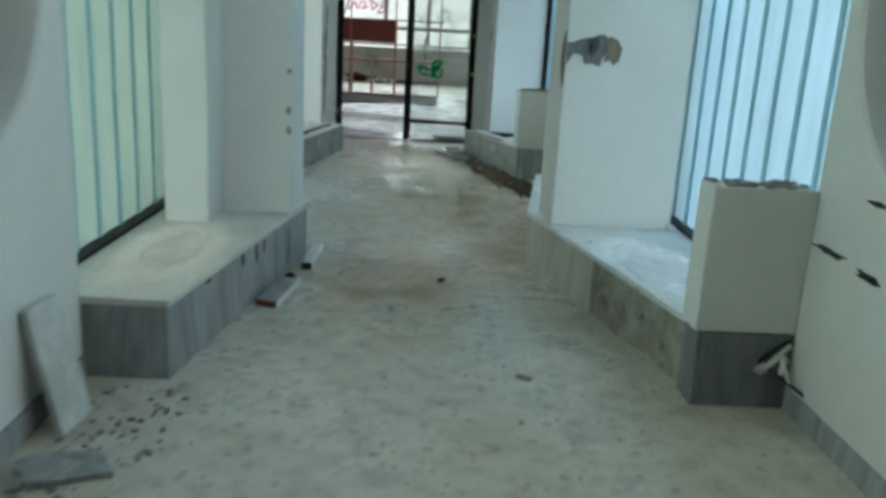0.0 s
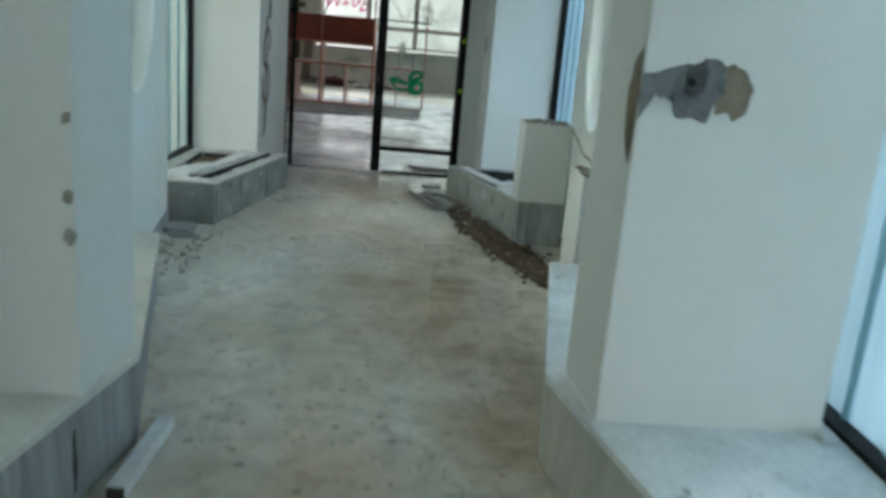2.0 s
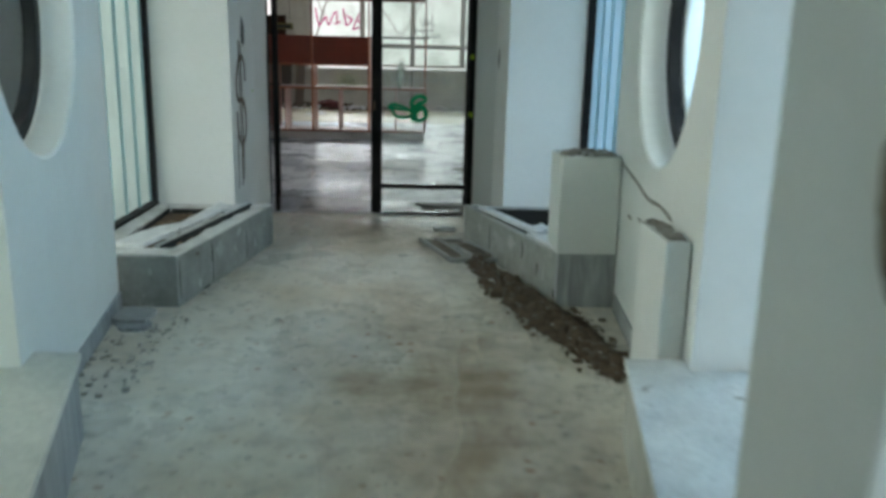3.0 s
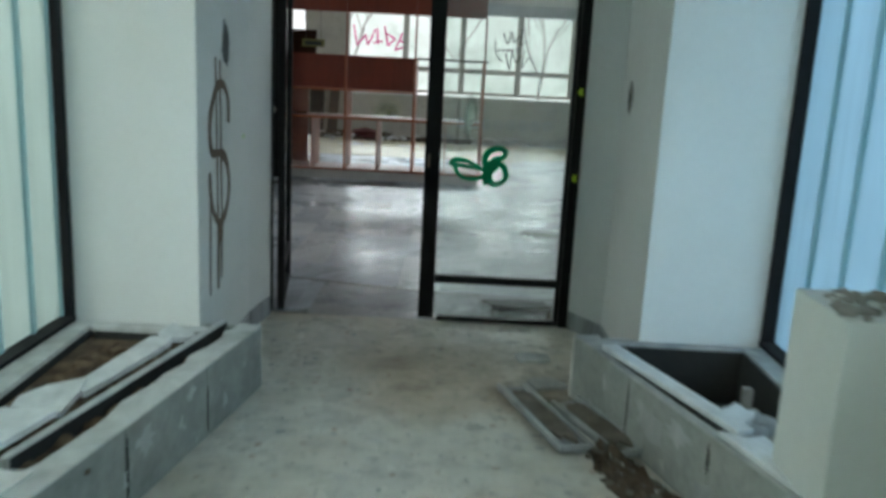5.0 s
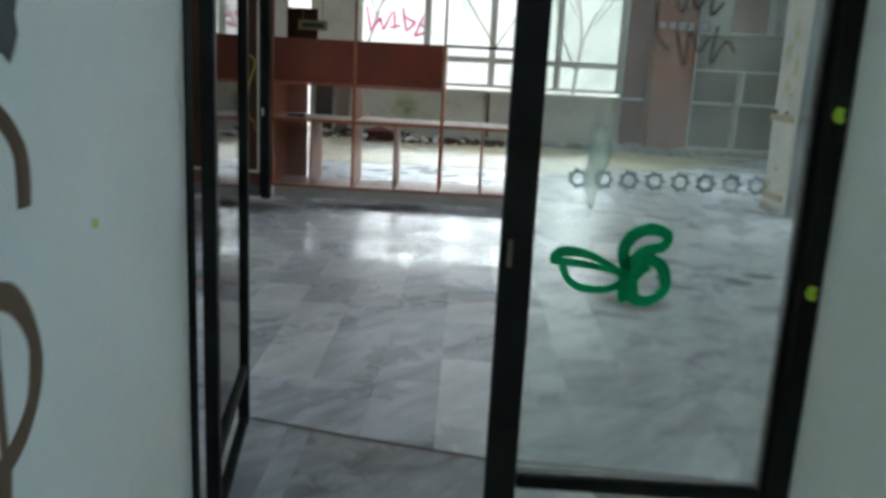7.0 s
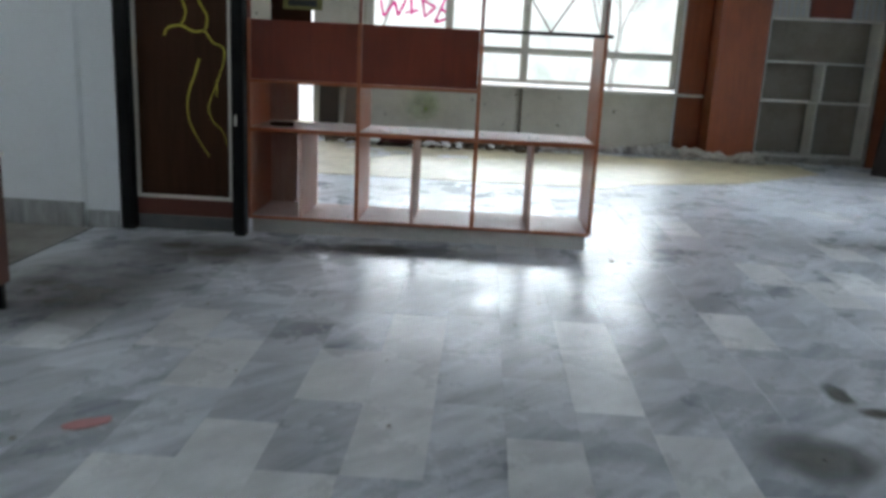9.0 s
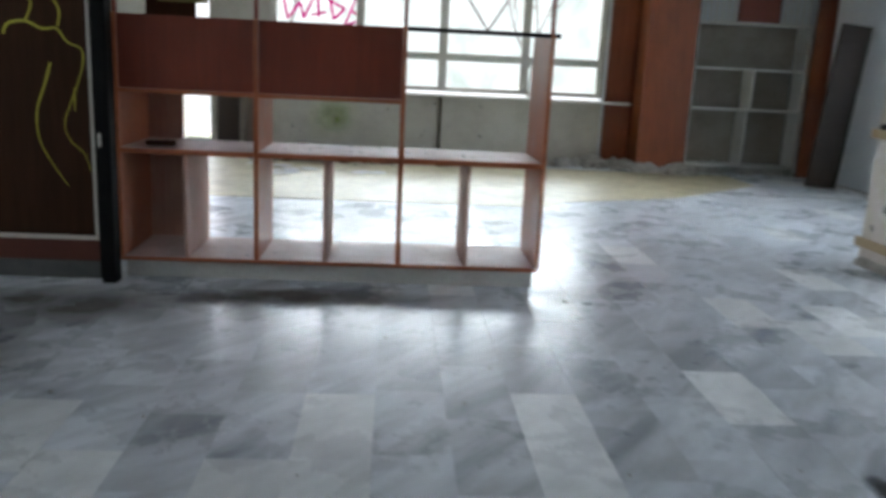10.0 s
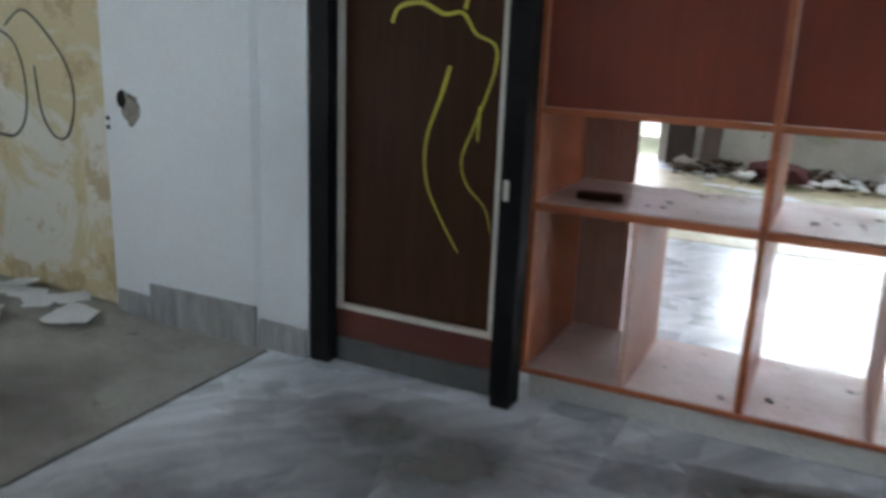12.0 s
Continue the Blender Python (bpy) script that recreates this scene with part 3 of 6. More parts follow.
porthole_wall("wall_right_1", (1.60, -3.05), (1.545, 2.98), -1, 5.28, 1.6, 0.655, "cream plaster wall with a round window")
porthole_wall("wall_left_2", (-1.252, 6.42), (-1.53, 8.16), 1, 0.615, 1.6, 0.58, "cream plaster wall with a round window")
porthole_wall("wall_right_2", (1.18, 6.45), (1.37, 8.60), -1, 0.965, 1.62, 0.65, "cream plaster wall with a round window")

# pillars of the first bay and the wall pieces behind them
structure("pillar_left", box(-1.125, -0.73, 4.63, 5.10, 0.3, TOP, 0.008), PLASTER, "cream plaster pillar standing on the ledge", "pillar")
structure("jamb_left", box(-1.36, -1.122, 4.29, 5.06, 0.3, TOP, 0.008), PLASTER, "narrow plaster jamb beside the pillar", "wall")
structure("wall_left_back", box(-1.75, -1.36, 4.90, 5.12, 0, TOP), PLASTER, "plaster return wall behind the jamb", "wall")
structure("pillar_right", prism([(0.81, 4.68), (1.535, 4.69), (1.535, 5.12), (0.788, 5.08)], 0.3, TOP, 0.008), PLASTER, "cream plaster pillar standing on the ledge", "pillar")
structure("wall_right_back", box(1.45, 1.92, 5.02, 5.20, 0, TOP), PLASTER, "plaster return wall behind the pillar", "wall")

# second bay: pier walls down to the door
structure("pier_left", prism([(-1.86, 9.74), (-1.20, 9.72), (-1.20, 10.62), (-1.16, 10.96), (-1.16, 11.0), (-1.86, 11.0)], 0, TOP, 0.006), PLASTER, "cream plaster pier beside the glass door", "wall")
structure("pier_right", prism([(1.55, 9.88), (1.55, 11.0), (0.665, 11.0), (0.665, 10.97), (0.825, 10.71), (0.825, 9.83)], 0, TOP, 0.006), PLASTER, "cream plaster pier beside the glass door", "wall")
structure("wall_outer_left", box(-2.15, -1.86, 9.70, 11.0, 0, TOP), PLASTER, "plain plaster wall closing the bay", "wall")
structure("wall_outer_right", box(1.552, 1.9, 9.85, 11.0, 0, TOP), PLASTER, "plain plaster wall closing the bay", "wall")

SKIRT = MARBLE_FACE


def skirting(p0, p1, side, h=0.10, name="baseboard"):
    m, n = wall_frame(p0, p1, side)
    bm = bmesh.new()
    b2 = box(0, n, -0.014, 0.004, 0.0, h, 0.003)
    bmesh.ops.transform(b2, matrix=m, verts=b2.verts)
    return structure(name, merge(bm, b2), SKIRT, "grey marble skirting strip", "skirting")


skirting((-1.236, -1.5), (-1.284, 2.96), 1)
skirting((1.587, -1.5), (1.549, 2.96), -1)
skirting((-1.29, 6.60), (-1.527, 8.15), 1)
skirting((1.20, 6.62), (1.335, 8.2), -1)
skirting((-1.20, 9.80), (-1.20, 10.60), 1, 0.11)
skirting((-1.20, 10.62), (-1.161, 10.95), 1, 0.11)
skirting((0.825, 9.95), (0.825, 10.69), -1, 0.11)
skirting((0.825, 10.71), (0.67, 10.965), -1, 0.11)


# ---- channel glass screens ----
def channel_glass(label, x, y0, y1, z0, inward, material, plank=0.262):
    """A screen of upright cast-glass channels in a dark bottom track; inward: +1 when the room lies to +x."""
    ob = thing("channel_glass_screen", label, "glass screen", group="channel glass screens")
    n = round((y1 - y0) / plank)
    w = (y1 - y0) / n
    web = box(0, 0.007, 0.004, w - 0.004, 0, TOP - z0 - 0.02)
    web_me = finish("plank", web, material, ob)
    fl = box(0, 0.020, 0, 0.007, 0, TOP - z0 - 0.02)
    fl_me = finish("flange", fl, FLANGE, ob)
    for k in range(n):
        for src, dy in ((web_me, 0), (fl_me, 0.004), (fl_me, w - 0.013)):
            o = src if k == 0 and dy in (0, 0.004) else new(src.name.split(".")[0], src.data)
            o.parent = ob
            o.location = (x, y0 + k * w + dy, z0 + 0.02)
            if inward < 0:
                o.scale = (-1, 1, 1)
            o.visible_shadow = False
    part("bottom_track", box(x - 0.03, x + 0.075, y0, y1, z0, z0 + 0.022, 0.003) if inward > 0 else box(x - 0.075, x + 0.03, y0, y1, z0, z0 + 0.022, 0.003), BLACK_METAL, ob, "dark metal bottom track")
    return ob


channel_glass("green-tinted cast channel glass above the marble ledge", -1.53, 2.98, 4.90, 0.34, 1, CHANNEL_LEFT)
channel_glass("blue-tinted cast channel glass above the marble ledge", 1.66, 2.98, 5.02, 0.34, -1, CHANNEL_RIGHT)
channel_glass("green-tinted cast channel glass behind the pillar", -1.53, 5.12, 6.42, 0.34, 1, CHANNEL_LEFT)
channel_glass("blue-tinted cast channel glass behind the pillar", 1.50, 5.20, 6.45, 0.34, -1, CHANNEL_RIGHT)
s3 = channel_glass("pale green-tinted cast channel glass beside the planter", -1.83, 8.16, 9.70, 0.31, 1, CHANNEL_PALE)
part("end_post", box(-1.85, -1.775, 9.70, 9.74, 0.31, TOP, 0.004), BLACK_METAL, s3, "dark metal end post")
s4 = channel_glass("blue-tinted cast channel glass beside the open planter", 1.47, 8.45, 9.86, 0.31, -1, CHANNEL_BLUE)
part("end_post", box(1.405, 1.48, 9.845, 9.88, 0.31, TOP, 0.004), BLACK_METAL, s4, "dark metal end post")
for nm, args in (("wall_below_glass_left", (-1.75, -1.50, 2.98, 4.90)), ("wall_below_glass_right", (1.63, 1.85, 2.98, 5.02)), ("wall_below_glass_left_3", (-1.75, -1.50, 5.12, 6.42)), ("wall_below_glass_right_3", (1.47, 1.70, 5.20, 6.45))):
    structure(nm, box(*args, 0, 0.338), CONCRETE, "low concrete upstand below the channel glass", "wall")
for nm, args in (("wall_below_glass_left_2", (-2.0, -1.80, 8.16, 9.74)), ("wall_below_glass_right_2", (1.44, 1.65, 8.45, 9.88))):
    structure(nm, box(*args, 0, 0.308), CONCRETE, "low concrete upstand below the channel glass", "wall")


# ---- ledges of the first bay ----
def offset_in(a, b, d):
    """The line a-b shifted by d to its left."""
    v = Vector((b[0] - a[0], b[1] - a[1]))
    n = Vector((-v.y, v.x)).normalized() * d
    return (a[0] + n.x, a[1] + n.y), (b[0] + n.x, b[1] + n.y)


def face_panel(a, b, z0, z1, d, parent, material, label, proud=0.0, name="facing_slab"):
    """An upright stone slab on the line a-b, d thick to the left of it."""
    (ia, ib) = offset_in(a, b, d)
    return part(name, prism([a, b, ib, ia], z0, z1, 0.004), material, parent, label)


def split(a, b, cuts):
    pts = [a] + [(a[0] + (b[0] - a[0]) * c, a[1] + (b[1] - a[1]) * c) for c in cuts] + [b]
    return [(p, tuple(q[k] - (q[k] - p[k]) * 0.006 for k in (0, 1))) for p, q in zip(pts, pts[1:])]


ledge_l = thing("marble_ledge", "low grey marble-faced ledge with a cracked slab top", "ledge", group="corridor ledges")
A, B, C, D = (-0.95, 2.985), (-0.69, 4.98), (-1.11, 6.56), (-1.30, 6.56)
part("core", prism([(-1.285, 3.02), (-0.99, 3.02), (-0.73, 4.97), (-1.14, 6.53), (-1.27, 6.53), (-1.25, 6.41), (-1.499, 6.41), (-1.499, 3.0)], 0, 0.305), CONCRETE, ledge_l, "rough concrete core")
for p, q in split(A, B, (0.36, 0.68)):
    face_panel(p, q, 0.0, 0.308, 0.03, ledge_l, MARBLE_FACE, "grey veined marble facing")
for p, q in split(B, C, (0.5,)):
    face_panel(p, q, 0.0, 0.308, 0.03, ledge_l, MARBLE_FACE, "grey veined marble facing")
face_panel((-1.28, 2.985), (-0.953, 2.985), 0.0, 0.308, 0.03, ledge_l, MARBLE_FACE, "grey veined marble facing")
part("slab_top", prism([(-1.282, 2.972), (-0.938, 2.972), (-0.81, 3.98), (-1.50, 3.98), (-1.50, 2.99)], 0.310, 0.340, 0.004), LEDGE_CREAM, ledge_l, "dusty cream-grey marble slab")
part("slab_top", prism([(-0.809, 3.985), (-0.675, 4.98), (-1.098, 6.57), (-1.275, 6.57), (-1.25, 6.415), (-1.50, 6.415), (-1.50, 3.985)], 0.310, 0.340, 0.004), LEDGE_CREAM, ledge_l, "dusty cream-grey marble slab")
mface = wall_frame(A, B, 1)[0]
for u, v, ru, rv in ((0.86, 0.27, 0.018, 0.04), (1.06, 0.25, 0.02, 0.06), (1.18, 0.26, 0.012, 0.05), (1.62, 0.14, 0.012, 0.13), (0.42, 0.29, 0.03, 0.012)):
    part("chipped_crack", blob(bmesh.new(), u, v, ru, rv, mface, int(u * 100), 0.003, 0.5, 14), DARK, ledge_l, "dark crack with missing chips")

ledge_r = thing("marble_ledge", "low pale marble ledge with part of its facing missing", "ledge", group="corridor ledges")
RA, RB, RM, RC = (1.20, 3.02), (0.725, 5.03), (0.945, 4.03), (0.975, 6.55)
part("core", prism([(1.24, 3.03), (1.63, 3.03), (1.63, 5.02), (1.469, 5.2), (1.469, 6.44), (1.178, 6.44), (1.185, 6.52), (1.01, 6.52), (0.775, 5.03), (0.985, 4.04)], 0, 0.305), CONCRETE, ledge_r, "rough broken concrete core")
face_panel(RM, RB, 0.0, 0.309, -0.03, ledge_r, MARBLE_CREAM, "pale cream marble facing")
for p, q in split(RB, RC, (0.5,)):
    face_panel(p, q, 0.0, 0.309, -0.03, ledge_r, MARBLE_CREAM, "pale cream marble facing")
part("slab_top", prism([(1.19, 2.99), (1.63, 2.99), (1.63, 5.0), (1.47, 5.21), (1.47, 6.445), (1.18, 6.445), (1.19, 6.56), (0.962, 6.56), (0.712, 5.03), (0.93, 4.03), (1.12, 3.12)], 0.311, 0.341, 0.004), LEDGE_WHITE, ledge_r, "dusty white marble slab")
BROKEN = surface("broken_cement", (0.42, 0.39, 0.32), (0.17, 0.15, 0.12), 0.95, 7, 45, 0.85, 0.9)
mface = wall_frame((1.24, 3.03), (0.985, 4.04), -1)[0]
bm = bmesh.new()
face_rows = []
for k in range(53):
    row = []
    for j in range(17):
        u, v = 0.01 + 1.02 * k / 52, 0.304 * j / 16
        big, small = noise.noise((u * 5, v * 7, 1.5)), noise.noise((u * 19, v * 23, 4.0))
        out = 0.022 + 0.020 * big + 0.010 * small - 0.030 * max(0, v - 0.24) / 0.06 - (0.025 if noise.noise((u * 3.1, v * 9, 8)) > 0.33 else 0)
        row.append(bm.verts.new(mface @ Vector((u, -max(out, 0.001), v))))
    face_rows.append(row)
for p, q in zip(face_rows, face_rows[1:]):
    for j in range(16):
        bm.faces.new((p[j], q[j], q[j + 1], p[j + 1]))
part("broken_face", bm, BROKEN, ledge_r, "rough broken cement where the facing fell off")
for k in range(5):
    bm = blob(bmesh.new(), 0.15 + 0.19 * k, 0.08 + 0.14 * random.random(), 0.035 + 0.04 * random.random(), 0.02 + 0.03 * random.random(), mface @ Matrix.Translation((0, -0.036, 0)), k, 0.010, 0.5, 16)
    part("broken_patch", bm, MORTAR, ledge_r, "lumps of broken mortar")

# white patch paints the daylight glare on the dusty right ledge
tagged(finish("white_dust", blob(bmesh.new(), 0, 0, 0.27, 0.85, pose(1.22, 3.88, 0.3415, -90, 0, 13), 51, 0.0012, 0.3, 50), DUST_GLARE), "white dust film with painted daylight glare on the ledge", "dust", kind="stuff")
tagged(finish("cream_dust", blob(bmesh.new(), 0, 0, 0.30, 0.75, pose(-1.16, 3.75, 0.3405, -90, 0, -6), 52, 0.0012, 0.3, 50), DUST_CREAM), "cream plaster dust spread over the ledge", "dust", kind="stuff")
tagged(finish("plaster_lump", rock(pose(1.52, 4.64, 0.362), 0.035, 33, None, 0.6), SLAB_WHITE), "white plaster lump at the foot of the glass", "rubble")

# ---- wall stubs ----
def broken_top(x0, x1, y0, y1, z, seed):
    rnd = random.Random(seed)
    return rocks([(x0 + (x1 - x0) * rnd.random(), y0 + (y1 - y0) * rnd.random(), z + 0.004, 0.007 + 0.012 * rnd.random() + (0.022 * rnd.random() if k % 9 == 0 else 0), 0.5) for k in range(80)], seed)


def stub(label, x0, x1, y0, y1, z0, z1, base, seed):
    ob = thing("wall_stub", label, "wall stub", group="broken wall stubs")
    part("body", box(x0, x1, y0, y1, z0, z1, 0.007), PLASTER, ob, "cream painted plaster")
    tagged(part("broken_top", broken_top(x0 + 0.02, x1 - 0.02, y0 + 0.02, y1 - 0.02, z1, seed), MORTAR, ob, "broken brown mortar"), kind="stuff")
    if base:
        part("marble_base", box(x0 + 0.012, x1 - 0.004, y0 - 0.006, y1 - 0.01, 0, z0 - 0.002, 0.004), MARBLE_DARK if seed == 3 else MARBLE_FACE, ob, "dark grey marble base")
    return ob


stub("knee-high broken plaster stub on a dark marble base", 1.139, 1.546, 2.965, 3.14, 0.315, 0.90, True, 3)
stub("broken plaster stub standing at the end of the ledge", 1.09, 1.185, 6.575, 6.95, 0.0, 0.80, False, 4)
stub("knee-high broken plaster stub beside the open planter", 0.985, 1.335, 8.27, 8.62, 0.325, 0.90, True, 5)

# ---- planters of the second bay ----
pl = thing("planter", "marble-faced planter with dry soil and loose broken slabs", "planter", group="corridor planters")
PA, PB, PC = (-1.53, 8.17), (-1.20, 8.17), (-0.935, 9.80)
face_panel(PA, PB, 0.0, 0.30, 0.035, pl, MARBLE_GRIM, "dull grey marble facing")
for p, q in split(PB, PC, (0.30, 0.66)):
    face_panel(p, q, 0.0, 0.295, 0.035, pl, MARBLE_GRIM, "scuffed grey marble facing")
face_panel((-0.94, 9.80), (-1.195, 9.80), 0.0, 0.295, 0.03, pl, MARBLE_DULL, "grey marble end slab")
part("soil", prism([(-1.78, 8.22), (-1.25, 8.22), (-1.05, 9.71), (-1.78, 9.71)], 0.0, 0.250), SOIL, pl, "dry brown soil")
for poly in ([(-1.795, 8.18), (-1.615, 8.18), (-1.675, 9.70), (-1.795, 9.70)], [(-1.67, 9.64), (-1.135, 9.64), (-1.13, 9.71), (-1.672, 9.71)], [(-1.61, 8.18), (-1.275, 8.18), (-1.25, 8.32), (-1.61, 8.34)]):
    part("rim_slab", prism(poly, 0.287, 0.312, 0.004), MARBLE_RIM, pl, "stained white marble rim")
    cx, cy = sum(p[0] for p in poly) / 4, sum(p[1] for p in poly) / 4
    # near-black bed: shade under the rim put into the colour
    part("rim_bed", prism([(cx + (x - cx) * 0.93, cy + (y - cy) * 0.99) for x, y in poly], 0.2505, 0.2865), DARK, pl, "near-black mortar bed, shade under the rim painted in")
rnd = random.Random(44)
outer = [(PB[0] + (PC[0] - PB[0]) * k / 24, PB[1] + (PC[1] - PB[1]) * k / 24) for k in range(25)]
inner = [(x - 0.095 - 0.03 * rnd.random(), y + 0.012) for x, y in outer]
part("mortar_bed", prism(outer + inner[::-1], 0.2955, 0.304), MARBLE_RIM, pl, "pale broken mortar along the facing")
part("inner_facing", prism([(-1.27, 8.2), (-1.20, 8.2), (-0.955, 9.70), (-1.02, 9.70)], 0.0, 0.294), CONCRETE, pl, "rough mortar behind the facing")
# near-black block and backing paint the shade of the gap
part("dark_gap", prism([(-1.352, 8.38), (-1.276, 8.38), (-1.022, 9.78), (-1.092, 9.78)], 0.15, 0.252), DARK, pl, "near-black block painting the gap's shade behind the facing")
part("strip_backing", prism([(-1.3575, 8.385), (-1.3535, 8.385), (-1.0935, 9.79), (-1.0975, 9.79)], 0.2, 0.310), DARK, pl, "near-black back of the strip, gap shade painted in")
part("edge_strip", prism([(-1.388, 8.38), (-1.359, 8.375), (-1.099, 9.80), (-1.126, 9.80)], 0.2, 0.318, 0.003), MARBLE_RIM, pl, "thin pale edging strip")
scuffs = wall_frame(PB, PC, 1)[0]
for u, v, ru, rv, k in ((0.62, 0.20, 0.075, 0.07, 1), (0.50, 0.12, 0.045, 0.05, 2), (0.30, 0.06, 0.03, 0.04, 3), (0.95, 0.24, 0.05, 0.03, 4), (1.25, 0.10, 0.03, 0.05, 5)):
    part("scuff", blob(bmesh.new(), u, v, ru, rv, scuffs, k, 0.0015, 0.6, 18), MARBLE_LEDGE, pl, "pale scuff with missing polish")
for u, v, ru, rv, k in ((0.03, 0.15, 0.012, 0.13, 6), (0.50, 0.15, 0.009, 0.14, 7), (1.09, 0.12, 0.008, 0.11, 8), (0.40, 0.01, 0.08, 0.012, 9)):
    part("chipped_joint", blob(bmesh.new(), u, v, ru, rv, scuffs, k, 0.002, 0.7, 20), DARK, pl, "dark chipped joint")
tagged(part("loose_soil", rocks([(-1.6 + 0.45 * random.random(), 8.4 + 1.2 * random.random(), 0.252, 0.012 + 0.034 * random.random() ** 2, 0.7) for _ in range(260)], 8), SOIL, pl, "loose dry soil crumbs"), kind="stuff")
for poly, z0, tilt, lab in (([(-1.545, 8.685), (-1.357, 8.69), (-1.40, 8.46), (-1.431, 8.323), (-1.52, 8.315), (-1.613, 8.339), (-1.585, 8.5)], 0.3125, 0.0, "thick white marble slab lying on the planter rim"),
                            ([(-1.575, 8.80), (-1.585, 8.87), (-1.53, 8.96), (-1.421, 9.053), (-1.40, 8.95), (-1.397, 8.786), (-1.46, 8.77)], 0.272, 6.0, "broken white slab lying on the soil"),
                            ([(-1.455, 8.99), (-1.385, 8.95), (-1.335, 9.12), (-1.245, 9.46), (-1.26, 9.52), (-1.345, 9.50), (-1.40, 9.25)], 0.285, 4.0, "long white marble slab lying across the soil"),
                            ([(-1.335, 9.56), (-1.30, 9.52), (-1.19, 9.56), (-1.185, 9.60), (-1.25, 9.625), (-1.30, 9.66)], 0.300, 14.0, "small white slab fragment on the planter")):
    cx, cy = sum(p[0] for p in poly) / len(poly), sum(p[1] for p in poly) / len(poly)
    bm = prism([(x - cx, y - cy) for x, y in poly], 0, 0.027, 0.003)
    bmesh.ops.transform(bm, matrix=pose(cx, cy, z0, tilt, tilt * 0.5, 0), verts=bm.verts)
    tagged(finish("loose_slab", bm, SLAB_WHITE), lab, "stone slab", "loose marble slabs")

pr = thing("planter", "marble-faced planter gutted to a dark hollow", "planter", group="corridor planters")
QA, QB = (1.02, 8.30), (0.535, 9.88)
for p, q in split(QA, QB, (0.33, 0.68)):
    face_panel(p, q, 0.0, 0.30, -0.035, pr, MARBLE_DULL, "scuffed grey marble facing")
face_panel((0.54, 9.885), (0.82, 9.885), 0.0, 0.30, -0.03, pr, MARBLE_FACE, "grey marble end slab")
# near-black bed and linings below paint the shade inside the hollow
part("bed", prism([(1.06, 8.32), (1.43, 8.32), (1.43, 9.83), (0.60, 9.83)], 0, 0.05), DARK, pr, "near-black earth bed, the hollow's shade painted in")
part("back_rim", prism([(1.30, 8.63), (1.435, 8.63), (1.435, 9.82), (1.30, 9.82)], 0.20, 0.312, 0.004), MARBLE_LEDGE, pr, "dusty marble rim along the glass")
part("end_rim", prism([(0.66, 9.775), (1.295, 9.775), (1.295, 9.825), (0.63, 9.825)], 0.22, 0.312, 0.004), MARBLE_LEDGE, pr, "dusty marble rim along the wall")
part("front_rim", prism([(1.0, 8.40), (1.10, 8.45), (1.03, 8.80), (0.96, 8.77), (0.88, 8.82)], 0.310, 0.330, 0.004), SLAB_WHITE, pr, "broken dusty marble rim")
# near-black strip drawn as the shade beside the loose slab
part("gap_shade", prism([(0.93, 8.86), (0.89, 8.86), (0.665, 9.56), (0.70, 9.56)][::-1], 0.300, 0.3125), DARK, pr, "painted gap shade along the loose strip")
part("inner_wall", box(1.283, 1.297, 8.65, 9.77, 0.05, 0.302), DARK, pr, "near-black lining painting the hollow's shade")
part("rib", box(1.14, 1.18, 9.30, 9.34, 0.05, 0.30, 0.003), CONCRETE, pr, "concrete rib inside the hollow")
part("inner_wall", prism([(0.665, 9.755), (1.28, 9.755), (1.28, 9.772), (0.665, 9.772)], 0.05, 0.300), DARK, pr, "near-black lining painting the hollow's shade")
tagged(finish("loose_slab", slab(pose(0.815, 9.25, 0.314, 0, 2, 20), 0.075, 0.92, 0.024, 0.004, None, 0.0, 6), SLAB_WHITE), "long pale marble strip resting on the planter edge", "stone slab", "loose marble slabs")
tagged(finish("loose_slab", slab(pose(0.985, 8.955, 0.316, 6, -5, 50), 0.17, 0.11, 0.024, 0.004, None, 0.35, 7), SLAB_WHITE), "broken pale marble fragment on the planter edge", "stone slab", "loose marble slabs")
scuffs = wall_frame(QA, QB, -1)[0]
for u, v, ru, rv, k in ((0.75, 0.22, 0.10, 0.06, 1), (0.95, 0.17, 0.16, 0.09, 2), (0.55, 0.08, 0.10, 0.05, 3), (1.33, 0.20, 0.025, 0.045, 4), (0.25, 0.15, 0.05, 0.08, 5)):
    part("scuff", blob(bmesh.new(), u, v, ru, rv, scuffs, k, 0.0015, 0.6, 18), MARBLE_LEDGE, pr, "pale scuff with missing polish")
for u, v, ru, rv, k in ((0.55, 0.21, 0.015, 0.07, 6), (0.32, 0.14, 0.010, 0.05, 7), (1.12, 0.16, 0.008, 0.13, 8), (0.08, 0.05, 0.02, 0.04, 9)):
    part("chipped_joint", blob(bmesh.new(), u, v, ru, rv, scuffs, k, 0.002, 0.7, 20), DARK, pr, "dark chipped joint")
part("corner_edge", prism([(0.527, 9.872), (0.545, 9.872), (0.545, 9.892), (0.527, 9.892)], 0.0, 0.302, 0.002), MARBLE_RIM, pr, "pale stone corner edge")
rnd = random.Random(45)
outer = [(QA[0] + (QB[0] - QA[0]) * k / 24, QA[1] + (QB[1] - QA[1]) * k / 24) for k in range(25)]
inner = [(x + 0.08 + 0.05 * rnd.random(), y + 0.02) for x, y in outer]
part("mortar_bed", prism(outer[::-1] + inner, 0.298, 0.309), MARBLE_LEDGE, pr, "dusty pale mortar along the facing")
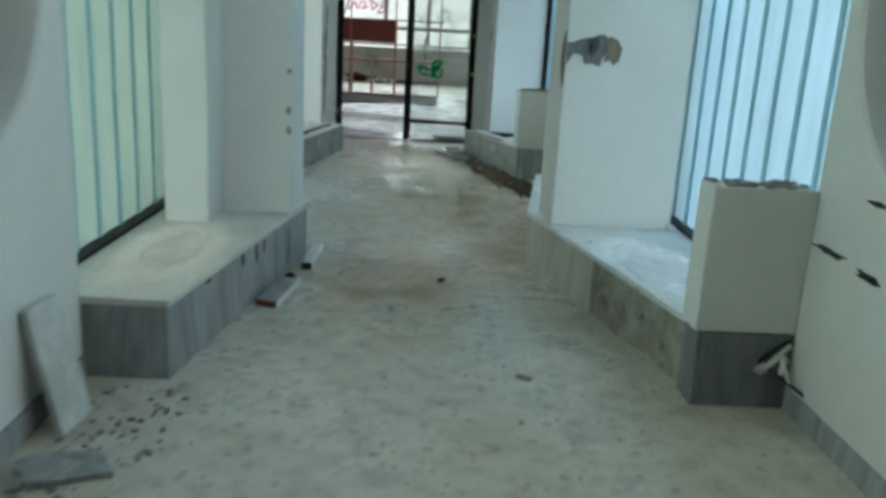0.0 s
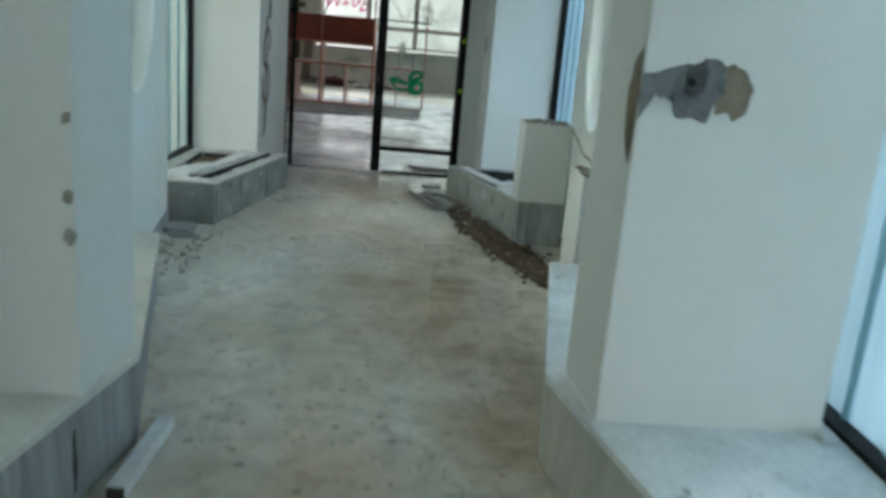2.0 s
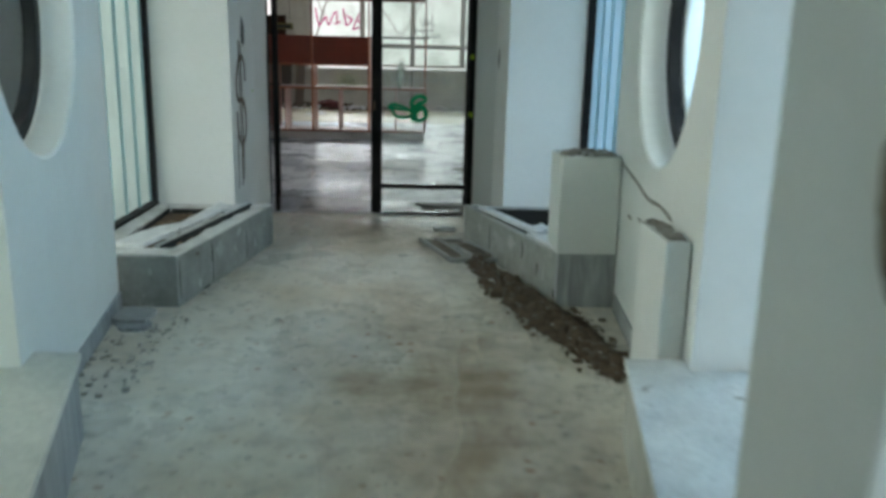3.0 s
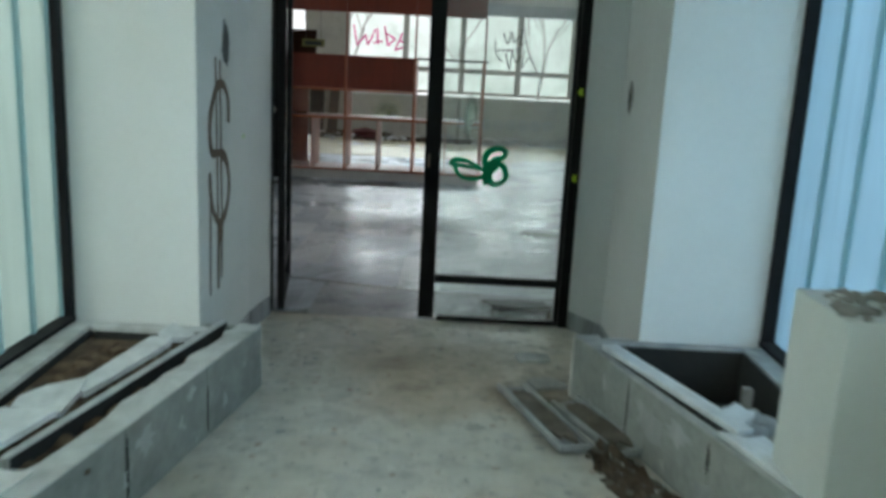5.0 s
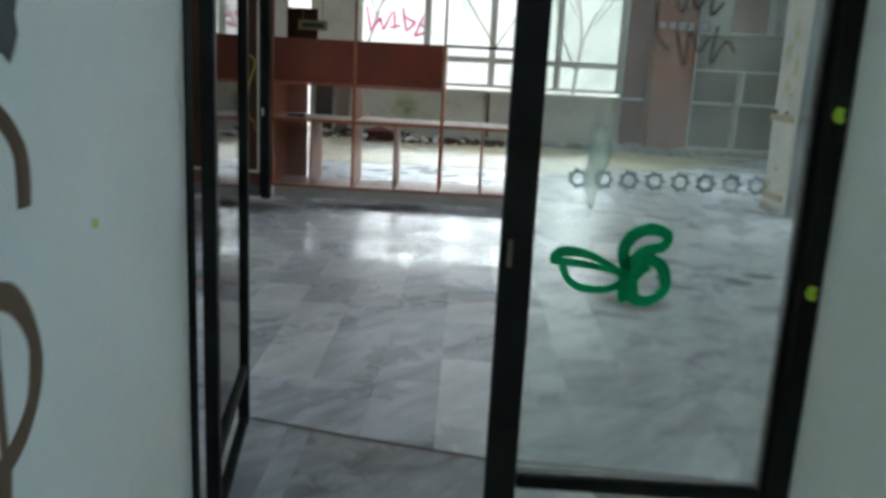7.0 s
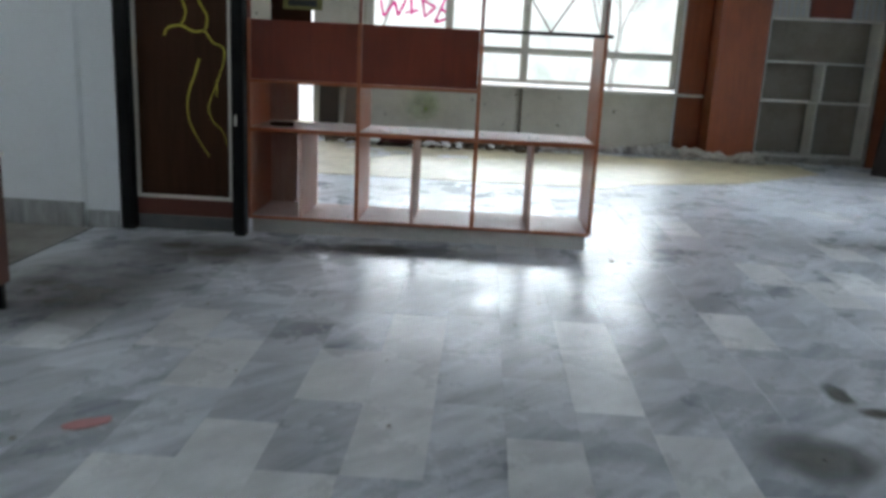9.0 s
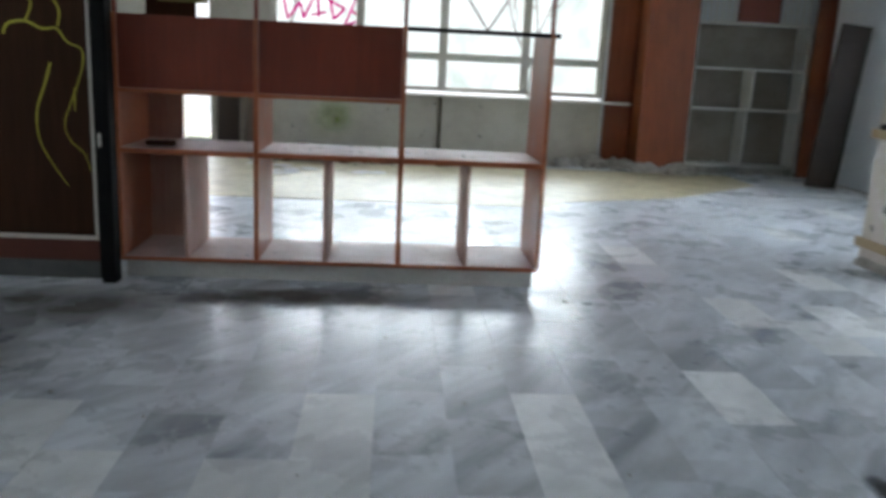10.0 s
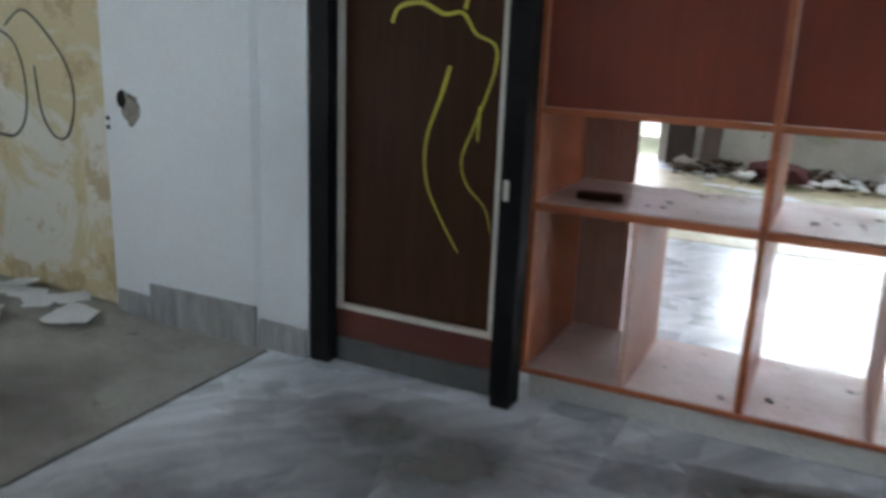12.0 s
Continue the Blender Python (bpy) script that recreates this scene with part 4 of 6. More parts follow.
# near-black here too: shade of the hollow painted onto the mortar
part("inner_facing", prism([(1.03, 8.34), (1.10, 8.34), (0.70, 9.71), (0.60, 9.71)], 0.0, 0.297), DARK, pr, "rough mortar behind the facing, near-black as painted shade")
tagged(finish("planter_rubble", rocks([(1.04 + 0.24 * random.random(), 8.64 + 0.5 * random.random(), 0.06 + 0.22 * random.random(), 0.02 + 0.04 * random.random(), 0.7) for _ in range(110)], 9), RUBBLE), "brown plaster rubble heaped in the planter", "rubble", kind="stuff")

# ---- door to the room ----
door = thing("door_1", "black aluminium double door with one leaf swung open", "door", kind="structure")
part("frame_post", box(-1.215, -1.157, 11.003, 11.06, 0, 2.35, 0.004), BLACK_METAL, door)
part("frame_post", box(0.608, 0.663, 10.97, 11.07, 0, 2.35, 0.004), BLACK_METAL, door)
part("frame_head", box(-1.215, 0.663, 11.003, 11.10, 2.352, 2.42, 0.004), BLACK_METAL, door)
part("sill_strip", box(-0.14, 0.604, 10.99, 11.06, 0.001, 0.022, 0.003), BLACK_METAL, door, "dirty threshold bar")
leaf = part("closed_leaf", box(-0.252, -0.158, 11.0, 11.055, 0.012, 2.33, 0.004), BLACK_METAL, door, "closed glazed leaf")
part("stile", box(0.586, 0.606, 11.0, 11.055, 0.024, 2.33, 0.004), BLACK_METAL, leaf)
part("rail", box(-0.156, 0.585, 11.0, 11.055, 0.238, 0.282, 0.004), BLACK_METAL, leaf)
part("rail", box(-0.156, 0.585, 11.0, 11.055, 2.26, 2.33, 0.004), BLACK_METAL, leaf)
pane = part("pane", box(-0.156, 0.585, 11.024, 11.030, 0.284, 2.258), DUSTY_GLASS, leaf, "dusty glass with spray paint on it")
pane.visible_shadow = False
lower = part("lower_pane", box(-0.156, 0.585, 11.024, 11.030, 0.024, 0.236), DUSTY_GLASS, leaf, "dusty lower glass")
lower.visible_shadow = False
part("lock", box(-0.232, -0.218, 10.994, 11.001, 0.94, 1.02, 0.002), PIPE, leaf, "small metal lock plate")
SWING = pose(-1.10, 11.005, 0, 0, 0, 8.5)


def swung(*a):
    bm = box(*a)
    bmesh.ops.transform(bm, matrix=SWING, verts=bm.verts)
    return bm


o_leaf = part("open_leaf", swung(-0.02, 0.022, 0.0, 0.05, 0.012, 2.33, 0.004), BLACK_METAL, door, "glazed leaf swung open against the wall")
part("stile", swung(-0.02, 0.022, 0.782, 0.83, 0.012, 2.33, 0.004), BLACK_METAL, o_leaf)
for z0, z1 in ((0.012, 0.05), (0.23, 0.28), (2.26, 2.33)):
    part("rail", swung(-0.015, 0.018, 0.052, 0.780, z0, z1, 0.004), BLACK_METAL, o_leaf)
p2 = part("pane", swung(-0.002, 0.004, 0.052, 0.780, 0.282, 2.258), GLASS, o_leaf, "clear glass")
p2.visible_shadow = False

# ---- the room ----
RT = 3.0
structure("floor_room_base", box(-8.2, 6.0, 11.0, 25.2, -0.25, -0.022), CONCRETE, "grey screed under the room's tiles", "floor")
structure("ceiling_room", box(-8.2, 6.0, 11.16, 25.2, RT, RT + 0.2), CEILING_GREY, "dirty grey painted room ceiling", "ceiling")
structure("wall_door_left", box(-8.2, -1.217, 11.002, 11.16, 0, RT), ROOM_PLASTER, "plain plaster wall beside the door", "wall")
structure("wall_door_right", box(0.665, 6.0, 11.002, 11.16, 0, RT), ROOM_PLASTER, "plain plaster wall beside the door", "wall")
structure("wall_door_head", box(-1.217, 0.665, 11.002, 11.16, 2.421, RT), ROOM_PLASTER, "plaster lintel over the door", "wall")
structure("wall_room_right", box(5.75, 6.0, 22.4, 24.6, 0, RT), ROOM_PLASTER, "white plaster side wall", "wall")
structure("wall_room_right_near", box(5.75, 6.0, 11.16, 15.2, 0, RT), ROOM_PLASTER, "white plaster side wall", "wall")
structure("wall_room_right_below", box(5.75, 6.0, 15.2, 22.4, 0, 0.7), ROOM_PLASTER, "white plaster wall under the side windows", "wall")
structure("wall_room_right_above", box(5.75, 6.0, 15.2, 22.4, 2.75, RT), ROOM_PLASTER, "white plaster strip above the side windows", "wall")
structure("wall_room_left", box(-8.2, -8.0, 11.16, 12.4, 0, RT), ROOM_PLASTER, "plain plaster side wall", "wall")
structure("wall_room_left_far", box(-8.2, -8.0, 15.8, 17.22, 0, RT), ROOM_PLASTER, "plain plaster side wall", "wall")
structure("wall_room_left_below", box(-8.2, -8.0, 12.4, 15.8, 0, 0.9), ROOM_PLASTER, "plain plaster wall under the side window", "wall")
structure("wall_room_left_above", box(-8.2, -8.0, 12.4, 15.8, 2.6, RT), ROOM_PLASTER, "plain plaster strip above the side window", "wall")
structure("wall_partition", prism([(-4.64, 17.16), (-4.36, 17.14), (-4.36, 17.12), (-3.70, 17.12), (-3.66, 17.130), (-3.40, 17.130), (-3.40, 17.36), (-4.64, 17.36)], 0, RT, 0.004), ROOM_PLASTER, "white plaster partition with a shallow pier", "wall")
structure("wall_peeling", box(-8.2, -4.642, 17.22, 17.40, 0, RT), PEELING, "peeling yellowed plaster wall", "wall")
structure("wall_back_left", box(-5.4, -5.2, 17.40, 24.6, 0, RT), ROOM_PLASTER, "plain plaster wall of the back area", "wall")
skirting((-4.62, 17.16), (-4.37, 17.14), 1, 0.12)
skirting((-4.35, 17.12), (-3.69, 17.12), 1, 0.20)
skirting((-3.67, 17.130), (-3.41, 17.130), 1, 0.14)
# window wall
WY = 24.6
W0, W1, WZ0, WZ1 = -2.55, 2.50, 0.98, 2.75
UNDER = surface("stained_sill_wall", (0.60, 0.57, 0.49), (0.40, 0.37, 0.30), 0.8, 1.6, 45, 0.7, 0.3, spots=(7, 0.68, (0.2, 0.18, 0.15)))
# stained back, its brown darkened to paint the shade inside the bays
SHELF_BACK = surface("stained_shaded_shelf_back", (0.30, 0.27, 0.225), (0.20, 0.175, 0.14), 0.8, 2.6, 45, 0.7, 0.2)
structure("wall_window_below", box(W0, W1, WY, WY + 0.25, 0, WZ0), UNDER, "stained plaster wall under the windows", "wall")
structure("wall_window_above", box(-5.4, 6.0, WY, WY + 0.25, WZ1, RT), ROOM_PLASTER, "plaster strip above the windows", "wall")
structure("wall_window_left", box(-3.42, W0, WY, WY + 0.25, 0, WZ1), UNDER, "plaster wall beside the windows", "wall")
structure("wall_window_far_left", box(-5.4, -3.86, WY, WY + 0.25, 0, WZ1), UNDER, "plaster wall beside the opening", "wall")
structure("wall_window_right", box(W1, 6.0, WY, WY + 0.25, 0, WZ1), ROOM_PLASTER, "plaster wall beside the windows", "wall")
win = thing("window_1", "wide pale-framed window with four lights", "window", kind="structure")
FRAME = surface("pale_window_frame", (0.60, 0.58, 0.52), (0.42, 0.38, 0.31), 0.55, 3, 60, 0.6, 0.15)
for x in (W0 + 0.035, -1.22, 0.03, 1.28, W1 - 0.035):
    part("mullion", box(x - 0.062, x + 0.062, WY + 0.05, WY + 0.13, WZ0 + 0.05, WZ1, 0.005), FRAME, win)
for x, y in zip((W0 + 0.098, -1.157, 0.093, 1.343), (-1.283, -0.033, 1.217, W1 - 0.098)):
    part("bottom_rail", box(x, y, WY + 0.055, WY + 0.125, WZ0 + 0.05, WZ0 + 0.11, 0.005), FRAME, win)
    part("transom", box(x, y, WY + 0.055, WY + 0.125, 1.485, 1.595, 0.005), FRAME, win)
    for z0, z1 in ((WZ0 + 0.112, 1.483), (1.597, WZ1)):
        g = part("pane", box(x, y, WY + 0.085, WY + 0.091, z0, z1), GLASS, win, "dusty clear pane")
        g.visible_shadow = False
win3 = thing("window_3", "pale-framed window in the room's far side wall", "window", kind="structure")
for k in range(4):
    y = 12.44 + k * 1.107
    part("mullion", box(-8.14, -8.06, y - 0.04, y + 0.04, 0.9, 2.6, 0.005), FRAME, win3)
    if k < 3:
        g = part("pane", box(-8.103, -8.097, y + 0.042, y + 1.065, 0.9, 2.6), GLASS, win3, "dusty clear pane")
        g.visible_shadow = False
win2 = thing("window_2", "pale-framed side window of the room", "window", kind="structure")
for k in range(7):
    y = 15.24 + k * 1.187
    part("mullion", box(5.82, 5.90, y - 0.04, y + 0.04, 0.7, 2.75, 0.005), FRAME, win2)
    if k < 6:
        g = part("pane", box(5.857, 5.863, y + 0.042, y + 1.145, 0.7, 2.75), GLASS, win2, "dusty clear pane")
        g.visible_shadow = False
part("sill", box(W0 - 0.05, 2.92, WY - 0.20, WY + 0.05, WZ0 - 0.035, WZ0 + 0.005, 0.006), WHITE_PAINT, win, "white painted sill board")

# ---- open shelving ----
SY0, SY1 = 17.22, 17.86
shelf = thing("shelving_unit", "open orange-brown wooden room-divider shelving with dusty boards", "shelving", (0, 0, 0))
XS = (-2.40, -1.55, -0.635, 0.285)
T = 0.028
part("plinth", box(-2.395, 0.27, 17.30, 17.78, 0, 0.125, 0.003), WHITE_PAINT, shelf, "scuffed white plinth")
for x in XS:
    part("upright", box(x - T / 2, x + T / 2, SY0, SY1, 0.15, 1.66, 0.003), SHELF_WOOD, shelf)
for x in XS:
    part("slim_post", box(x - 0.012, x + 0.012, SY0 + 0.02, SY0 + 0.06, 1.662, 2.20, 0.002), PANEL_RED, shelf)
part("bottom_board", box(-2.415, 0.287, SY0, SY1, 0.126, 0.148, 0.003), SHELF_WOOD, shelf)
for a, b in zip(XS, XS[1:]):
    part("middle_board", box(a + T / 2 + 0.001, b - T / 2 - 0.001, SY0 - 0.008, SY1, 0.815, 0.845, 0.003), SHELF_WOOD, shelf)
    # pale sheets carry dust and the painted glare of the window
    part("dust_glare_layer", box(a + T / 2 + 0.004, b - T / 2 - 0.004, SY0 + 0.012, SY1 - 0.004, 0.8455, 0.850), SHELF_DUST_GLARE, shelf, "pale dust with painted window glare on the board")
    mid = (a + b) / 2 - 0.02
    # divider in the lighter veneer, painted as lit by the window
    part("half_divider", box(mid - 0.011, mid + 0.011, SY0 + 0.006, SY1, 0.149, 0.813, 0.003), GLARE_VENEER, shelf)
    for p, q in ((a + T / 2, mid - 0.011), (mid + 0.011, b - T / 2)):
        part("dust_glare_layer", box(p + 0.004, q - 0.004, SY0 + 0.012, SY1 - 0.004, 0.1482, 0.153), SHELF_DUST_GLARE, shelf, "pale dust with painted window glare on the board")
for a, b in zip(XS[:2], XS[1:3]):
    part("flap_panel", box(a + T / 2 + 0.002, b - T / 2 - 0.002, SY0 + 0.02, SY0 + 0.04, 1.215, 1.655, 0.002), PANEL_RED, shelf, "dark red-brown panel")
    part("upper_board", box(a + T / 2 + 0.001, b - T / 2 - 0.001, SY0, SY1, 1.188, 1.213, 0.003), SHELF_WOOD, shelf)
part("top_bar", box(XS[2] + 0.015, XS[3] + 0.05, SY0 + 0.002, SY0 + 0.05, 1.635, 1.662, 0.002), BLACK_METAL, shelf, "thin black bar")
for a, b in zip(XS, XS[1:]):
    part("header_panel", box(a + 0.001, b - 0.001, SY0 + 0.01, SY0 + 0.05, 2.201, 2.62, 0.003), PANEL_RED, shelf, "dark red-brown header panel")
# lower two remnants use the lighter veneer, lit look painted in
part("back_remnant", box(-2.384, -2.15, SY1 - 0.012, SY1 - 0.002, 0.155, 0.812), GLARE_VENEER, shelf, "torn brown back panel")
part("back_remnant", box(-2.384, -2.15, SY1 - 0.012, SY1 - 0.002, 0.852, 1.186), GLARE_VENEER, shelf, "torn brown back panel")
part("back_remnant", box(-2.384, -2.05, SY1 - 0.012, SY1 - 0.002, 1.664, 1.98), PANEL_BROWN, shelf, "torn brown back panel")
xm = (XS[2] + XS[3]) / 2 + 0.05
for x in (XS[2] + 0.14, XS[3] - 0.07):
    part("brace_wire", tube([(xm, SY0 + 0.04, 1.66), (x, SY0 + 0.04, 2.20)], 0.006), PIPE, shelf, "thin bent wire")

# ---- glazed door panel turned to a brown board ----
dp = thing("door_2", "black-framed door filled with a dark brown sprayed board", "door", kind="structure")
part("frame_post", box(-3.395, -3.295, 17.13, 17.24, 0, 2.45, 0.004), BLACK_METAL, dp)
part("frame_post", box(-2.487, -2.403, 17.10, 17.212, 0, 2.45, 0.004), BLACK_METAL, dp)
part("frame_head", box(-3.294, -2.488, 17.13, 17.24, 2.36, 2.45, 0.004), BLACK_METAL, dp)
part("brown_board", box(-3.25, -2.54, 17.19, 17.21, 0.285, 2.34), PANEL_BROWN, dp, "dark brown board")
for a in ((-3.275, -3.25, 0.26, 2.36), (-2.54, -2.515, 0.26, 2.36)):
    part("bead", box(a[0], a[1], 17.165, 17.205, a[2], a[3], 0.003), FRAME, dp, "pale metal glazing bead")
part("bead", box(-3.249, -2.541, 17.165, 17.205, 0.26, 0.284, 0.003), FRAME, dp, "pale metal glazing bead")
part("stile", box(-3.293, -3.277, 17.15, 17.22, 0.02, 2.355, 0.002), BLACK_METAL, dp)
part("stile", box(-2.513, -2.489, 17.15, 17.22, 0.02, 2.355, 0.002), BLACK_METAL, dp)
part("kick_board", box(-3.275, -2.515, 17.17, 17.21, 0.125, 0.258, 0.003), KICK_RED, dp, "dark brown kick board")
part("bottom_rail", box(-3.275, -2.515, 17.165, 17.215, 0.01, 0.122, 0.003), GREY_DARK, dp, "grey scuffed bottom rail")
part("latch", box(-2.475, -2.455, 17.088, 17.10, 0.86, 0.94, 0.003), FRAME, dp, "small metal latch plate")

# ---- column, cladding and far furniture ----
col = thing("column_1", "square column with peeling paint and two wooden battens", "column", kind="structure")
part("front_face", box(3.19, 3.80, 17.70, 18.33, 0, RT, 0.006), GREY_PAINT, col, "grey painted plaster")
part("peeling_face", box(3.15, 3.188, 17.705, 18.325, 0, RT, 0.004), PEELING_COLUMN, col, "peeling white and ochre paint")
for z in (0.16, 1.03):
    part("batten", box(3.115, 3.148, 17.72, 18.36, z, z + 0.075, 0.004), BAND_WOOD, col, "raw wooden batten")
    part("dark_band", box(3.20, 3.80, 17.68, 17.698, z, z + 0.075, 0.003), PIPE, col, "dark strip across the grey face")
part("gouge", blob(bmesh.new(), -18.05, 0.50, 0.05, 0.05, wall_pose(3.149, 0, -90), 4, 0.003, 0.4), CONCRETE, col)
part("gouge", blob(bmesh.new(), -18.2, 0.33, 0.03, 0.04, wall_pose(3.149, 0, -90), 5, 0.003, 0.4), CONCRETE, col)
part("gouge", blob(bmesh.new(), -17.9, 1.32, 0.05, 0.03, wall_pose(3.149, 0, -90), 6, 0.003, 0.4), CONCRETE, col)

m_face = wall_pose(3.149, 0, -90)
for u, v, ru, rv, k in ((-17.98, 2.02, 0.13, 0.16, 11), (-18.12, 1.78, 0.16, 0.13, 12), (-17.86, 1.62, 0.08, 0.14, 13), (-18.05, 1.42, 0.12, 0.10, 14)):
    part("ochre_patch", blob(bmesh.new(), u, v, ru, rv, m_face, k, 0.0012 + 0.0003 * (k - 10), 0.55, 26), OCHRE, col, "ochre paint left on the plaster")
for u, v, k in ((-17.90, 1.13, 21), (-18.22, 1.13, 22)):
    part("batten_knob", rock(pose(3.13, -u, v), 0.028, k), DARK, col, "dark fixing above the batten")
part("broken_foot", rocks([(3.10 + 0.05 * (k % 5) / 5, 17.72 + 0.035 * (k % 17), 0.03 + 0.06 * (k % 3) / 3, 0.022 + 0.012 * (k % 4) / 4, 0.8) for k in range(48)], 71), RUBBLE, col, "broken pale plaster at the column's foot")

clad = thing("clad_pier", "brown wood-clad pier beside the window", "pier")
part("front_board", box(3.00, 3.70, 24.06, 24.10, 0, RT - 0.01, 0.004), CLADDING, clad, "brown veneer board")
part("side_board", box(2.96, 2.998, 24.06, 24.59, 0, RT - 0.01, 0.004), CLADDING, clad, "lit orange-brown veneer edge")
part("reveal_board", box(2.54, 2.955, 24.55, 24.59, 0.0, RT - 0.01, 0.004), CLADDING, clad, "dark brown veneer board")
part("right_board", box(5.46, 5.74, 24.06, 24.10, 0, RT - 0.01, 0.004), CLADDING, clad, "brown veneer board")

wsh = thing("white_shelving", "dusty white shelving built in between brown boards", "shelving")
part("side", box(3.72, 3.75, 24.15, 24.58, 0, 2.24, 0.003), WHITE_PAINT, wsh)
part("side", box(5.42, 5.45, 24.15, 24.58, 0, 2.24, 0.003), WHITE_PAINT, wsh)
part("back", box(3.752, 5.418, 24.55, 24.57, 0, 2.24), SHELF_BACK, wsh, "stained brown back with the bays' shade painted in")
for z in (0.10, 0.95, 1.55, 2.21):
    part("board", box(3.752, 5.418, 24.15, 24.548, z, z + 0.03, 0.003), WHITE_PAINT, wsh)
part("divider", box(4.60, 4.63, 24.16, 24.548, 0.132, 0.948, 0.003), WHITE_PAINT, wsh)
part("divider", box(4.64, 4.67, 24.16, 24.548, 0.982, 1.548, 0.003), WHITE_PAINT, wsh)
for k in range(6):
    part("slat", box(3.80 + k * 0.09, 3.83 + k * 0.09, 24.2, 24.23, 2.242, 2.9, 0.003), WHITE_PAINT, wsh)
for k in range(5):
    part("slat", box(5.02 + k * 0.09, 5.05 + k * 0.09, 24.2, 24.23, 2.242, 2.9, 0.003), WHITE_PAINT, wsh)
part("dark_panel", box(4.36, 5.0, 24.3, 24.33, 2.242, 2.95), PANEL_RED, wsh, "dark brown panel")

tagged(finish("leaning_board", slab(pose(5.28, 23.0, 0.004, 0, 5, 0), 0.42, 0.05, 2.2, 0.004), BROWN_BOARD), "tall dark brown board leaning near the side wall", "board")
tagged(finish("leaning_board", slab(pose(-3.12, 24.38, 0.004, -5, 0, 0), 0.32, 0.04, 1.5, 0.004), BROWN_BOARD), "dark brown board leaning by the window wall", "board")
tagged(finish("leaning_board", slab(pose(-2.78, 24.36, 0.004, -6, 3, 0), 0.22, 0.04, 1.35, 0.004), PIPE), "stained brown board leaning by the window wall", "board")
tagged(finish("wall_pipe", tube([(0.02, 24.565, 0.0), (0.02, 24.565, 0.94)], 0.022), PIPE, smooth=True), "dark vertical pipe under the window sill", "pipe")

# ---- outside ----
structure("ground", box(-400, 400, -400, 400, -0.9, -0.6), FIELD, "grass and gravel ground outside", "ground")
LEFT_SKY = glow("left_daylight", [(0.3, (0.68, 0.91, 0.83)), (0.7, (0.80, 1.0, 0.93))], 0.3, SKY_LEFT)
LEFT_FAR = glow("left_far_daylight", [(0.3, (0.92, 1.0, 0.95)), (0.7, (1.0, 1.06, 1.0))], 0.3, 12.5)
RIGHT_SKY = glow("right_daylight", [(0.3, (0.76, 0.93, 1.03)), (0.7, (0.84, 0.98, 1.07))], 0.3, SKY_RIGHT * 1.02)
RIGHT_FAR = glow("right_far_daylight", [(0.3, (0.38, 0.70, 1.0)), (0.7, (0.50, 0.80, 1.06))], 0.3, 11.5)
ROOM_SKY = glow("window_daylight", [(0.30, (0.88, 0.93, 1.0)), (0.6, (0.96, 0.99, 1.08))], 0.7, SKY_ROOM)
# tree haze painted as emission, dimmer than the sky sheet behind it
TREE_HAZE = glow("painted_tree_haze", [(0.30, (0.58, 0.64, 0.61)), (0.46, (0.84, 0.86, 0.86)), (0.62, (0.98, 0.98, 1.0))], 0.9, 1.25)
structure("backdrop_left", box(-7.0, -6.9, -6, 6.0, -0.5, 9), LEFT_SKY, "pale bright daylight outside the left windows", "backdrop")
structure("backdrop_left_far", box(-7.0, -6.9, 6.0, 10.8, -0.5, 9), LEFT_FAR, "pale bright daylight outside the left windows", "backdrop")
structure("backdrop_right", box(6.9, 7.0, -6, 6.0, -0.5, 9), RIGHT_SKY, "pale bright daylight outside the right windows", "backdrop")
structure("backdrop_right_far", box(6.9, 7.0, 6.0, 10.5, -0.5, 9), RIGHT_FAR, "bluish daylight outside the right windows", "backdrop")
# flat glowing cut-out; its haze is colour and emission only
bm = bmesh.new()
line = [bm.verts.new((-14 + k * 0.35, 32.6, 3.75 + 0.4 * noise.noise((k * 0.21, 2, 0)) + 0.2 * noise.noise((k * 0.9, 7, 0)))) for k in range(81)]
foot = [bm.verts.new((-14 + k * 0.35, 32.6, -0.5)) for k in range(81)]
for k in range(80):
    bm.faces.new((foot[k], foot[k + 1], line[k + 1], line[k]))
structure("backdrop_trees", bm, TREE_HAZE, "glowing cut-out with pale tree haze painted on it", "backdrop")
BARK = surface("grey_bark", (0.46, 0.43, 0.40), (0.34, 0.31, 0.28), 0.9, 5, 40, 0.7, 0.4)


def bare_tree(x, y, h, seed):
    """A leafless tree: a tapered trunk and forking twigs."""
    rnd = random.Random(seed)
    ob = thing("bare_tree", "leafless tree with thin forking twigs outside the window", "tree", group="bare trees outside")
    trunk, twigs = bmesh.new(), bmesh.new()

    def limb(p, d, ln, r, depth):
        q = p + d * ln * 0.5 + Vector((rnd.uniform(-1, 1), rnd.uniform(-1, 1), 0.3)) * ln * 0.06
        e = p + d * ln
        tube([p, q, e], r, trunk if depth == 0 else twigs, 6 if depth < 2 else 4)
        if depth < 5:
            for _ in range(3 if depth < 3 else 2):
                nd = (d + Vector((rnd.uniform(-1, 1), rnd.uniform(-1, 1) * 0.6, rnd.uniform(-0.25, 0.6))) * 0.75).normalized()
                limb(p + d * ln * rnd.uniform(0.6, 1.0), nd, ln * rnd.uniform(0.55, 0.8), r * 0.58, depth + 1)

    limb(Vector((x, y, -0.6)), Vector((0.05, 0, 1)).normalized(), h * 0.40, 0.055, 0)
    part("trunk", trunk, BARK, ob)
    part("twigs", twigs, BARK, ob)


